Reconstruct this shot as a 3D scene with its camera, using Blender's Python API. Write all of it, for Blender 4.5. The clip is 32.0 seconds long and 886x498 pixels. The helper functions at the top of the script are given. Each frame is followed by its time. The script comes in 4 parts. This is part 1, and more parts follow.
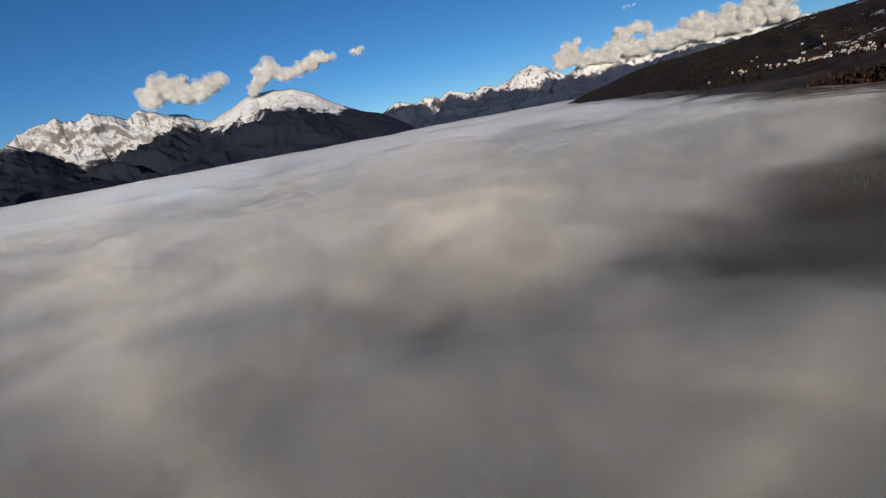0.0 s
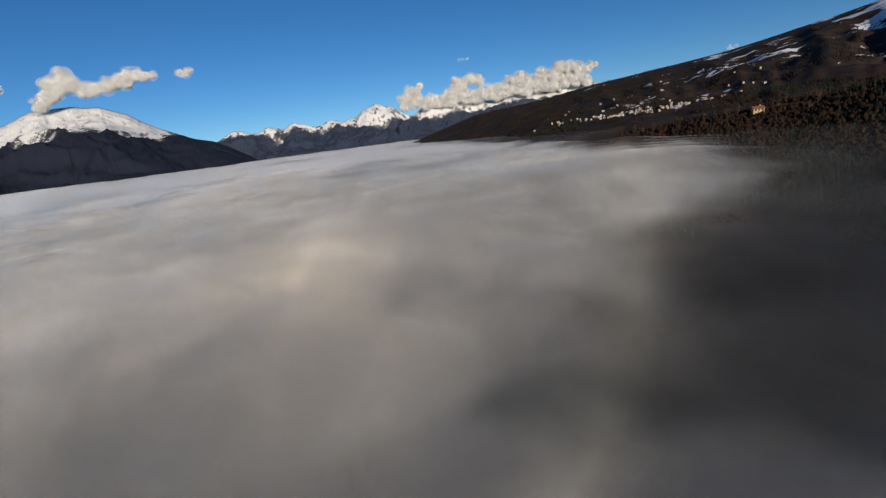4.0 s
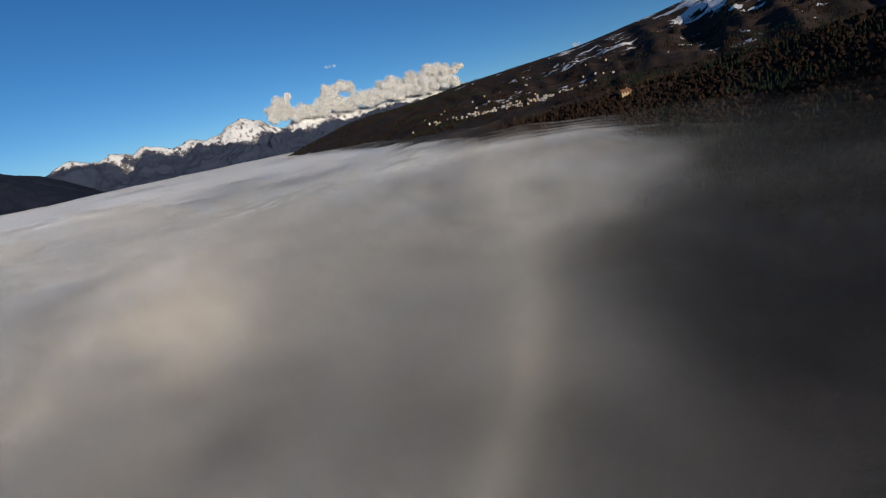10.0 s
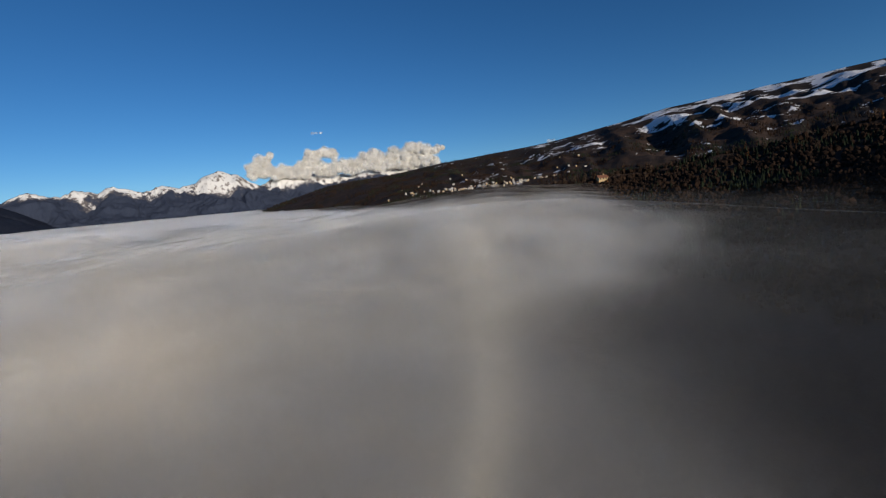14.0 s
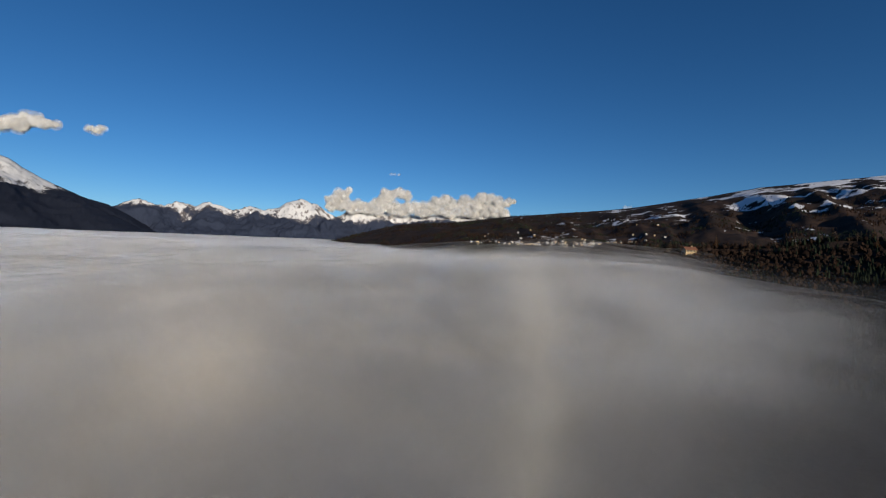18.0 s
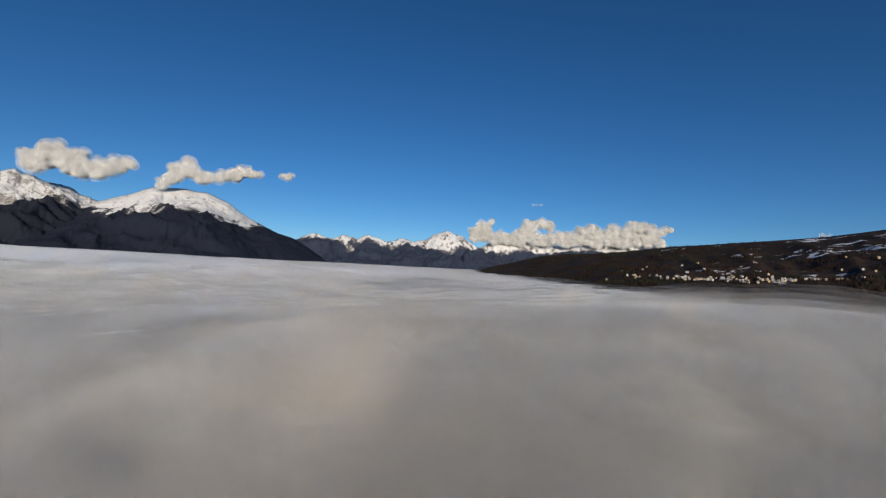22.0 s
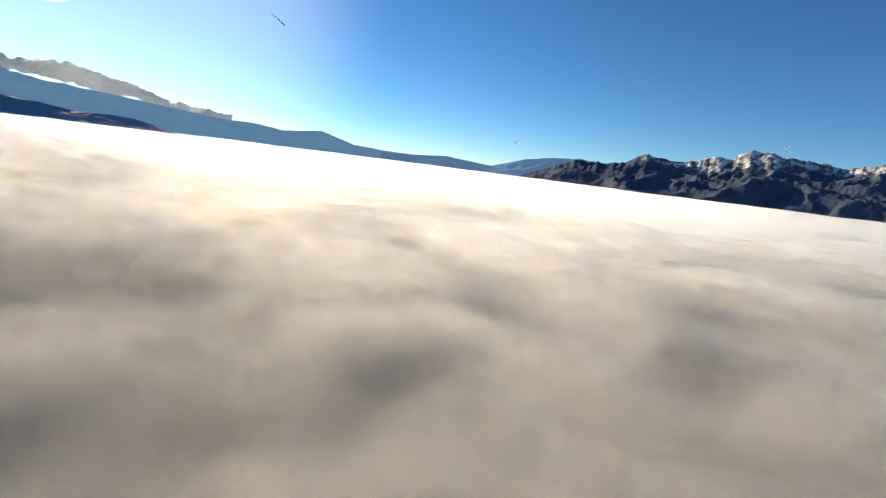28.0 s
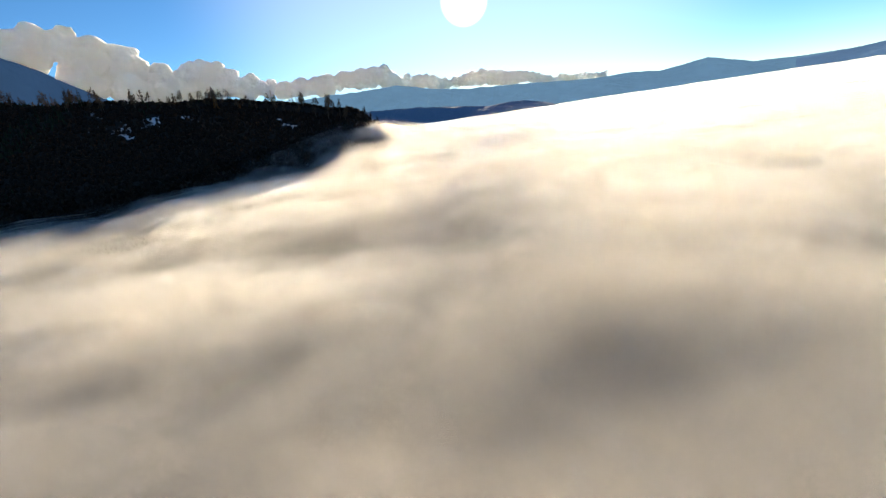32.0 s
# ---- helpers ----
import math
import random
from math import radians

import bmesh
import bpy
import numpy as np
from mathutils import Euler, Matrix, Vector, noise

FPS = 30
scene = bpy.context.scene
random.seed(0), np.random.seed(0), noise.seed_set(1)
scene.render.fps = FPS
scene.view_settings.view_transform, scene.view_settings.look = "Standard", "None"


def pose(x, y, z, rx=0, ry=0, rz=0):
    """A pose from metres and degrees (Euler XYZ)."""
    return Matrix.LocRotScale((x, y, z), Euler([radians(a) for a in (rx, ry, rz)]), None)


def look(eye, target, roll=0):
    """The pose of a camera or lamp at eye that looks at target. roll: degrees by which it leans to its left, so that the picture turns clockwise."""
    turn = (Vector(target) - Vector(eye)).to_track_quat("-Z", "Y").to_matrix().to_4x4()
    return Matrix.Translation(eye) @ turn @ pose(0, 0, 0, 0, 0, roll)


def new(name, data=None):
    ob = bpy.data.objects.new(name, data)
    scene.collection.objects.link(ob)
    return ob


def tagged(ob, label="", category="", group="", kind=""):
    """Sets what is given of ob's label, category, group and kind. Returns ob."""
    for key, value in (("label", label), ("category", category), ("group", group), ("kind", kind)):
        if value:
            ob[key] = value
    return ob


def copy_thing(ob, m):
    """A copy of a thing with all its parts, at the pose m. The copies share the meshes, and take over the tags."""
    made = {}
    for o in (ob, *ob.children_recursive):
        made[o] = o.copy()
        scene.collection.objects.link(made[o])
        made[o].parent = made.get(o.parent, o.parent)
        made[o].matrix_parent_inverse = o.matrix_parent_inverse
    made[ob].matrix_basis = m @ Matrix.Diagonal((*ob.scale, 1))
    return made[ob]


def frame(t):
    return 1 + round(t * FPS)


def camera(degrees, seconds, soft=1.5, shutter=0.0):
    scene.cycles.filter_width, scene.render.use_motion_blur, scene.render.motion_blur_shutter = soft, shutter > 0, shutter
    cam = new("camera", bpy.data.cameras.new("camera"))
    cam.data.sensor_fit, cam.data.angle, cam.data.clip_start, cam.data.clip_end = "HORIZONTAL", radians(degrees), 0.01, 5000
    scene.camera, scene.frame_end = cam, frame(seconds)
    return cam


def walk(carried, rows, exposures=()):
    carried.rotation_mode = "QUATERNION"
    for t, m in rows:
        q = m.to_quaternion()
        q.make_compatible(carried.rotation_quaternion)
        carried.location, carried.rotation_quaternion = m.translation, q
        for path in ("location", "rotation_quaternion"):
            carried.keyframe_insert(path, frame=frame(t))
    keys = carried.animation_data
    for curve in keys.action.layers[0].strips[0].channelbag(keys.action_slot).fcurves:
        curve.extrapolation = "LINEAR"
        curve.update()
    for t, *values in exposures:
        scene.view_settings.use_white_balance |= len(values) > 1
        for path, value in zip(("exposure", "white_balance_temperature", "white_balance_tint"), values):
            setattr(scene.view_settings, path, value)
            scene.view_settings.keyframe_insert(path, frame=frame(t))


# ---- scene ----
cam = camera(90.5, 32.0, soft=1.25)
PATH = [
    (0, pose(7.6, -46.4, 10.0, 74.38, 10.25, 11.74)),
    (0.5, pose(8.6, -41.1, 10.5, 74.21, 11.34, 8.44)),
    (1, pose(9.6, -35.9, 11.0, 74.29, 11.77, 5.47)),
    (1.5, pose(10.6, -30.6, 11.4, 74.47, 10.96, 3.03)),
    (2, pose(11.4, -25.1, 11.4, 74.62, 9.86, 0.69)),
    (2.5, pose(11.7, -19.4, 10.7, 74.92, 9.50, -1.57)),
    (3, pose(11.8, -13.5, 9.4, 75.16, 9.41, -4.00)),
    (3.5, pose(12.0, -7.7, 8.1, 75.51, 8.38, -5.86)),
    (5.5, pose(20.0, 13.8, 7.5, 76.74, 5.61, -10.52)),
    (6, pose(21.9, 18.0, 7.7, 76.96, 5.21, -11.36)),
    (6.5, pose(22.9, 21.5, 7.8, 77.02, 5.29, -12.00)),
    (7, pose(23.2, 24.2, 7.9, 76.52, 6.37, -12.98)),
    (7.5, pose(23.3, 26.5, 7.8, 76.13, 7.02, -14.35)),
    (8, pose(23.3, 28.6, 7.6, 75.50, 7.69, -16.62)),
    (8.5, pose(23.3, 30.3, 7.2, 75.24, 8.37, -18.47)),
    (9, pose(23.0, 31.6, 6.7, 74.94, 9.17, -19.60)),
    (9.5, pose(22.9, 32.9, 6.0, 74.11, 10.89, -21.66)),
    (10, pose(23.3, 34.8, 5.1, 73.96, 11.78, -22.77)),
    (10.5, pose(24.5, 37.5, 4.0, 74.01, 11.97, -23.29)),
    (11, pose(26.1, 40.9, 2.7, 74.47, 11.93, -23.94)),
    (11.5, pose(27.9, 44.3, 1.4, 75.30, 11.37, -24.75)),
    (12, pose(29.3, 47.1, 0.2, 76.46, 10.42, -25.46)),
    (12.5, pose(30.2, 49.2, -0.8, 77.72, 9.03, -25.22)),
    (13, pose(30.8, 50.8, -1.8, 79.32, 7.61, -25.18)),
    (13.5, pose(31.3, 52.3, -2.6, 80.71, 6.40, -25.25)),
    (14, pose(32.0, 54.0, -3.3, 83.17, 5.47, -25.75)),
    (14.5, pose(32.8, 56.1, -3.9, 85.23, 4.32, -26.14)),
    (16.5, pose(36.8, 64.8, -5.0, 87.30, -1.38, -23.95)),
    (17, pose(38.1, 67.0, -5.2, 87.77, -2.28, -22.73)),
    (17.5, pose(39.1, 68.8, -5.3, 88.62, -2.34, -19.94)),
    (18, pose(39.2, 70.1, -5.2, 89.81, -2.05, -17.33)),
    (18.5, pose(37.9, 70.7, -5.1, 90.50, -2.36, -15.22)),
    (19, pose(35.7, 70.6, -4.8, 91.06, -2.63, -13.12)),
    (19.5, pose(33.1, 70.3, -4.4, 91.51, -3.28, -10.91)),
    (20, pose(30.8, 70.3, -4.1, 91.90, -4.15, -8.33)),
    (20.5, pose(29.4, 70.5, -3.9, 92.34, -4.37, -6.00)),
    (21, pose(28.4, 70.7, -3.8, 92.54, -4.44, -3.36)),
    (21.5, pose(26.9, 71.1, -3.5, 92.64, -3.88, -1.52)),
    (22, pose(23.9, 71.9, -2.9, 92.98, -2.95, 0.79)),
    (22.5, pose(18.8, 73.4, -1.9, 93.57, -1.56, 8.29)),
    (23, pose(12.1, 75.4, -0.5, 93.72, -1.31, 18.37)),
    (23.5, pose(5.1, 77.5, 1.0, 93.80, -2.64, 31.22)),
    (24, pose(-1.1, 79.0, 2.6, 93.23, -4.64, 44.88)),
    (24.5, pose(-6.1, 79.9, 4.4, 91.49, -6.59, 58.32)),
    (25, pose(-10.5, 80.4, 6.4, 88.68, -8.39, 72.68)),
    (25.5, pose(-14.6, 80.6, 8.2, 86.57, -9.38, 87.57)),
    (26, pose(-18.5, 80.7, 9.7, 84.75, -8.76, 102.12)),
    (26.5, pose(-21.9, 80.7, 10.7, 83.29, -7.36, 115.96)),
    (28.5, pose(-34.8, 78.1, 11.4, 77.24, -7.44, 161.53)),
    (29, pose(-38.7, 76.6, 10.6, 72.20, -7.26, 172.41)),
    (29.5, pose(-42.5, 74.9, 9.6, 68.16, -5.40, -177.38)),
    (30, pose(-45.8, 72.8, 8.4, 67.79, -0.94, -169.14)),
    (30.5, pose(-48.2, 70.2, 7.1, 68.87, 4.16, -164.41)),
    (31, pose(-50.1, 67.2, 5.6, 69.84, 6.62, -163.90)),
    (31.5, pose(-51.8, 64.0, 3.9, 71.70, 7.41, -164.07)),
    (32, pose(-53.6, 60.9, 2.4, 74.00, 7.87, -164.03)),
]
EXPOSURES = [(0, 0.05, 6350, 8), (6, 0.05, 6350, 8), (10, 0.0, 6350, 8), (23, 0.0, 6300, 8), (25, 0.05, 6350, 8), (26.5, 0.42, 6700, 8), (28.5, 1.05, 7400, 8), (30, 1.14, 7600, 8), (32, 1.16, 7600, 8)]
walk(cam, PATH, EXPOSURES)

# ---- light ----
SUN_AZ, SUN_EL = 168.3, 13.0


def heading(az, el=0.0):
    """Unit vector; azimuth clockwise from +y, elevation up, in degrees."""
    a, e = radians(az), radians(el)
    return Vector((math.sin(a) * math.cos(e), math.cos(a) * math.cos(e), math.sin(e)))


def build_world():
    world = bpy.data.worlds.new("sky")
    scene.world = world
    world.use_nodes = True
    nt = world.node_tree
    n, l = nt.nodes, nt.links
    n.clear()
    out = n.new("ShaderNodeOutputWorld")
    bg = n.new("ShaderNodeBackground")
    sky = n.new("ShaderNodeTexSky")
    sky.sky_type = "NISHITA"
    sky.sun_disc = False
    sky.sun_elevation = radians(SUN_EL)
    sky.sun_rotation = radians(SUN_AZ)
    sky.altitude = 2600
    sky.air_density, sky.dust_density, sky.ozone_density = 1.0, 0.15, 4.0
    bg.inputs["Strength"].default_value = 0.082
    deep = n.new("ShaderNodeHueSaturation")
    deep.inputs["Saturation"].default_value = 1.11
    deep.inputs["Value"].default_value = 0.90
    clear = n.new("ShaderNodeGamma")
    clear.inputs["Gamma"].default_value = 1.07
    l.new(sky.outputs[0], clear.inputs["Color"])
    l.new(clear.outputs[0], deep.inputs["Color"])
    l.new(deep.outputs[0], bg.inputs[0])
    # the sun's own disc and its bright surround
    co = n.new("ShaderNodeTexCoord")
    dot = n.new("ShaderNodeVectorMath")
    dot.operation = "DOT_PRODUCT"
    dot.inputs[1].default_value = heading(SUN_AZ, SUN_EL)
    l.new(co.outputs["Generated"], dot.inputs[0])
    disc = n.new("ShaderNodeMapRange")
    disc.interpolation_type = "SMOOTHSTEP"
    disc.inputs[1].default_value, disc.inputs[2].default_value = math.cos(radians(2.8)), math.cos(radians(1.0))
    l.new(dot.outputs["Value"], disc.inputs[0])
    glow = n.new("ShaderNodeEmission")
    glow.inputs[0].default_value = (1.0, 0.95, 0.84, 1)
    mul = n.new("ShaderNodeMath")
    mul.operation = "MULTIPLY"
    mul.inputs[1].default_value = 2.5
    l.new(disc.outputs[0], mul.inputs[0])
    halo = n.new("ShaderNodeMapRange")
    halo.interpolation_type = "SMOOTHERSTEP"
    halo.inputs[1].default_value, halo.inputs[2].default_value = math.cos(radians(34)), 1.0
    l.new(dot.outputs["Value"], halo.inputs[0])
    lit = n.new("ShaderNodeMath")
    lit.operation = "MULTIPLY_ADD"
    lit.inputs[1].default_value = 0.15
    l.new(halo.outputs[0], lit.inputs[0])
    l.new(mul.outputs[0], lit.inputs[2])
    l.new(lit.outputs[0], glow.inputs[1])
    add = n.new("ShaderNodeAddShader")
    l.new(bg.outputs[0], add.inputs[0])
    l.new(glow.outputs[0], add.inputs[1])
    l.new(add.outputs[0], out.inputs[0])


build_world()
sun_lamp = new("sun", bpy.data.lights.new("sun", "SUN"))
sun_lamp.data.energy, sun_lamp.data.angle, sun_lamp.data.color = 4.0, radians(0.5), (1.0, 0.86, 0.69)
sun_lamp.matrix_world = look(heading(SUN_AZ, SUN_EL) * 100, (0, 0, 0))
tagged(sun_lamp, "low winter sun", "sun", kind="structure")
scene.cycles.transparent_max_bounces = 40


# ---- noise ----
def lattice(ix, iy, iz, seed):
    h = (ix * 374761393 + iy * 668265263 + iz * 2147483647 + seed * 1274126177) & 0xFFFFFFFF
    h = ((h ^ (h >> 13)) * 1274126177) & 0xFFFFFFFF
    h = ((h ^ (h >> 16)) * 2246822519) & 0xFFFFFFFF
    return ((h ^ (h >> 15)) & 0xFFFF) / 65535.0


def value_noise(x, y, z=0.0, seed=0):
    x, y, z = np.broadcast_arrays(np.asarray(x, float), np.asarray(y, float), np.asarray(z, float))
    fx, fy, fz = np.floor(x), np.floor(y), np.floor(z)
    ix, iy, iz = fx.astype(np.int64), fy.astype(np.int64), fz.astype(np.int64)
    u, v, w = x - fx, y - fy, z - fz
    u, v, w = (a * a * a * (a * (a * 6 - 15) + 10) for a in (u, v, w))
    total = 0.0
    for dx, wx in ((0, 1 - u), (1, u)):
        for dy, wy in ((0, 1 - v), (1, v)):
            for dz, wz in ((0, 1 - w), (1, w)):
                total = total + wx * wy * wz * lattice(ix + dx, iy + dy, iz + dz, seed)
    return total * 2 - 1


def fbm(x, y, z=0.0, octaves=5, gain=0.5, seed=0):
    total, amp, size = 0.0, 1.0, 1.0
    for k in range(octaves):
        total = total + amp * value_noise(np.asarray(x) * size + 13.7 * k, np.asarray(y) * size - 7.3 * k, np.asarray(z) * size, seed + k)
        amp, size = amp * gain, size * 2.03
    return total


def ridged(x, y, octaves=5, gain=0.5, seed=0):
    total, amp, size = 0.0, 1.0, 1.0
    for k in range(octaves):
        total = total + amp * (1 - 2 * np.abs(value_noise(np.asarray(x) * size + 5.1 * k, np.asarray(y) * size + 9.7 * k, 0.0, seed + k)))
        amp, size = amp * gain, size * 2.07
    return total


def smooth(a, b, x):
    t = np.clip((x - a) / (b - a), 0, 1)
    return t * t * (3 - 2 * t)


def sheet(name, X, Y, Z, material, closed=False, attributes=()):
    """A mesh over a grid of points, rows by columns; closed joins the last row to the first."""
    rows, cols = X.shape
    mesh = bpy.data.meshes.new(name)
    verts = np.stack([X, Y, Z], -1).reshape(-1, 3)
    i = np.arange(rows if closed else rows - 1)[:, None]
    j = np.arange(cols - 1)[None, :]
    k = (i + 1) % rows
    quads = np.stack([i * cols + j, k * cols + j, k * cols + j + 1, i * cols + j + 1], -1).reshape(-1, 4)
    mesh.vertices.add(len(verts))
    mesh.vertices.foreach_set("co", verts.ravel())
    mesh.loops.add(quads.size)
    mesh.loops.foreach_set("vertex_index", quads.ravel())
    mesh.polygons.add(len(quads))
    mesh.polygons.foreach_set("loop_start", np.arange(len(quads)) * 4)
    mesh.polygons.foreach_set("use_smooth", np.ones(len(quads), bool))
    for key, values in attributes:
        mesh.attributes.new(key, "FLOAT", "POINT").data.foreach_set("value", values.ravel().astype(np.float32))
    mesh.update(calc_edges=True)
    mesh.validate()
    mesh.materials.append(material)
    return new(name, mesh)


# ---- materials ----
FOG_DIFFUSE, FOG_PASSED, FOG_AHEAD, FOG_GRAZE, FOG_EVEN, FOG_BACK, FOG_BOW, BOW_ANGLE = 0.18, 0.20, 3.9, 30.0, 1.0, 0.0045, 0.018, 41.0


def material(name):
    m = bpy.data.materials.new(name)
    m.use_nodes = True
    nt = m.node_tree
    return m, nt, nt.nodes["Principled BSDF"]


def node(nt, kind, **inputs):
    n = nt.nodes.new(kind)
    for key, value in inputs.items():
        n.inputs[key.replace("_", " ")].default_value = value
    return n


def noise_node(nt, scale, detail=6.0, rough=0.55, vector=None, twist=0.0):
    n = node(nt, "ShaderNodeTexNoise", Scale=scale, Detail=detail, Roughness=rough, Distortion=twist)
    if vector is None:
        vector = nt.nodes.new("ShaderNodeNewGeometry").outputs["Position"]
    nt.links.new(vector, n.inputs["Vector"])
    return n.outputs[0]


def math_node(nt, op, a, b=None, c=None, clamp=False):
    n = nt.nodes.new("ShaderNodeMath")
    n.operation, n.use_clamp = op, clamp
    for k, v in enumerate((a, b, c)):
        if v is None:
            continue
        if hasattr(v, "is_output"):
            nt.links.new(v, n.inputs[k])
        else:
            n.inputs[k].default_value = v
    return n.outputs[0]


def ramp(nt, value, stops, ease="LINEAR"):
    n = nt.nodes.new("ShaderNodeValToRGB")
    n.color_ramp.interpolation = ease
    e = n.color_ramp.elements
    while len(e) < len(stops):
        e.new(0.5)
    for item, (p, col) in zip(e, stops):
        item.position, item.color = p, (*col, 1)
    nt.links.new(value, n.inputs[0])
    return n.outputs[0]


def mix_rgb(nt, fac, a, b, blend="MIX"):
    n = nt.nodes.new("ShaderNodeMix")
    n.data_type, n.blend_type = "RGBA", blend
    for sock, v in ((n.inputs[0], fac), (n.inputs[6], a), (n.inputs[7], b)):
        if hasattr(v, "is_output"):
            nt.links.new(v, sock)
        else:
            sock.default_value = v if isinstance(v, float) else (*v, 1)
    return n.outputs[2]


def range_node(nt, value, a, b, lo=0.0, hi=1.0):
    n = nt.nodes.new("ShaderNodeMapRange")
    n.interpolation_type = "SMOOTHSTEP"
    for k, v in enumerate((a, b, lo, hi)):
        n.inputs[k + 1].default_value = v
    nt.links.new(value, n.inputs[0])
    return n.outputs[0]


def mat_fog(name, ragged):
    """Fog of fine droplets: soft white where many scatter, with lobes forwards, straight back and into a pale bow."""
    m, nt, bsdf = material(name)
    L = nt.links
    nt.nodes.remove(bsdf)
    out = nt.nodes["Material Output"]

    def vec(op, a, b=None, scale=None):
        n = nt.nodes.new("ShaderNodeVectorMath")
        n.operation = op
        for k, v in enumerate((a, b)):
            if v is None:
                continue
            if hasattr(v, "is_output"):
                L.new(v, n.inputs[k])
            else:
                n.inputs[k].default_value = v
        if scale is not None:
            if hasattr(scale, "is_output"):
                L.new(scale, n.inputs["Scale"])
            else:
                n.inputs["Scale"].default_value = scale
        return n.outputs[0]

    def attribute(key):
        n = nt.nodes.new("ShaderNodeAttribute")
        n.attribute_name = key
        return n.outputs["Fac"]

    def weighted(shader, col, weight, tint=(1.0, 1.0, 1.0)):
        L.new(vec("MULTIPLY", vec("SCALE", col, scale=weight), tint), shader.inputs["Color"])
        return shader.outputs[0]

    def lobe(rough, normal):
        n = node(nt, "ShaderNodeBsdfGlossy", Roughness=rough)
        n.distribution = "GGX"
        L.new(normal, n.inputs["Normal"])
        return n

    def plus(a, b):
        n = nt.nodes.new("ShaderNodeAddShader")
        L.new(a, n.inputs[0])
        L.new(b, n.inputs[1])
        return n.outputs[0]

    geo = nt.nodes.new("ShaderNodeNewGeometry")
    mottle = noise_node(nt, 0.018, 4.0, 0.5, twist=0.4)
    # tone brings in painted glare and shading, mottle adds chance variation
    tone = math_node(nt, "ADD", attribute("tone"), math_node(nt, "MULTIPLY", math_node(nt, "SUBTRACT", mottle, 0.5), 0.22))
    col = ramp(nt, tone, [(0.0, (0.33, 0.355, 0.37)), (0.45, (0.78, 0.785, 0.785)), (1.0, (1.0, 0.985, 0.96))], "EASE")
    # light spreads inside fog, so its relief shades softly
    soft = nt.nodes.new("ShaderNodeMix")
    soft.data_type = "VECTOR"
    soft.inputs[0].default_value = 0.60
    L.new(geo.outputs["Normal"], soft.inputs[4])
    soft.inputs[5].default_value = (0, 0, 1)
    up = vec("NORMALIZE", soft.outputs[1])
    diffuse = node(nt, "ShaderNodeBsdfDiffuse", Roughness=1.0)
    L.new(up, diffuse.inputs["Normal"])
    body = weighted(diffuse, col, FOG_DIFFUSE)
    # faces of its billows look every way
    grain = nt.nodes.new("ShaderNodeTexWhiteNoise")
    L.new(vec("SCALE", geo.outputs["Position"], scale=977.0), grain.inputs["Vector"])
    every = vec("NORMALIZE", vec("SUBTRACT", grain.outputs["Color"], (0.5, 0.5, 0.5)))
    passed = nt.nodes.new("ShaderNodeBsdfTranslucent")
    L.new(every, passed.inputs["Normal"])
    body = plus(body, weighted(passed, col, FOG_PASSED, (1.0, 0.98, 0.95)))
    # droplet faces seen at a slant throw light forwards, the more the flatter one looks along the fog
    ahead = lobe(0.6, every)
    slant = node(nt, "ShaderNodeFresnel", IOR=1.12)
    L.new(every, slant.inputs["Normal"])
    graze = node(nt, "ShaderNodeFresnel", IOR=1.33)
    L.new(up, graze.inputs["Normal"])
    forward = math_node(nt, "MULTIPLY", slant.outputs[0], math_node(nt, "MULTIPLY_ADD", graze.outputs[0], FOG_GRAZE, FOG_AHEAD))
    forward = math_node(nt, "MULTIPLY_ADD", math_node(nt, "MINIMUM", graze.outputs[0], 0.30), FOG_EVEN, forward)
    body = plus(body, weighted(ahead, col, forward, (1.0, 0.99, 0.95)))
    # straight back towards the sun
    sunward = heading(SUN_AZ, SUN_EL)
    back = lobe(0.27, vec("NORMALIZE", vec("ADD", vec("SCALE", every, scale=0.03), tuple(sunward))))
    body = plus(body, weighted(back, col, FOG_BACK, (1.0, 0.90, 0.76)))
    # and into the bow, forty-odd degrees off
    side = Vector((0, 0, 1)).cross(sunward).normalized()
    rise = sunward.cross(side)
    turn = math_node(nt, "MULTIPLY", grain.outputs["Value"], 2 * math.pi)
    tilt = radians(BOW_ANGLE / 2)
    ring = vec("ADD", vec("SCALE", tuple(side), scale=math_node(nt, "COSINE", turn)), vec("SCALE", tuple(rise), scale=math_node(nt, "SINE", turn)))
    cone = vec("NORMALIZE", vec("ADD", vec("SCALE", ring, scale=math.tan(tilt)), tuple(sunward)))
    bow = lobe(0.19, cone)
    body = plus(body, weighted(bow, col, FOG_BOW, (1.0, 0.98, 0.90)))
    m.cycles.use_bump_map_correction = False
    alpha = attribute("cover")
    if ragged:
        wisp = noise_node(nt, 0.05, 4.0, 0.5, twist=0.6)
        alpha = math_node(nt, "MULTIPLY", alpha, range_node(nt, wisp, 0.36, 0.62, 1.0 - ragged, 1.0), clamp=True)
    clear = nt.nodes.new("ShaderNodeBsdfTransparent")
    mix = nt.nodes.new("ShaderNodeMixShader")
    L.new(alpha, mix.inputs[0])
    L.new(clear.outputs[0], mix.inputs[1])
    L.new(body, mix.inputs[2])
    L.new(mix.outputs[0], out.inputs[0])
    return m


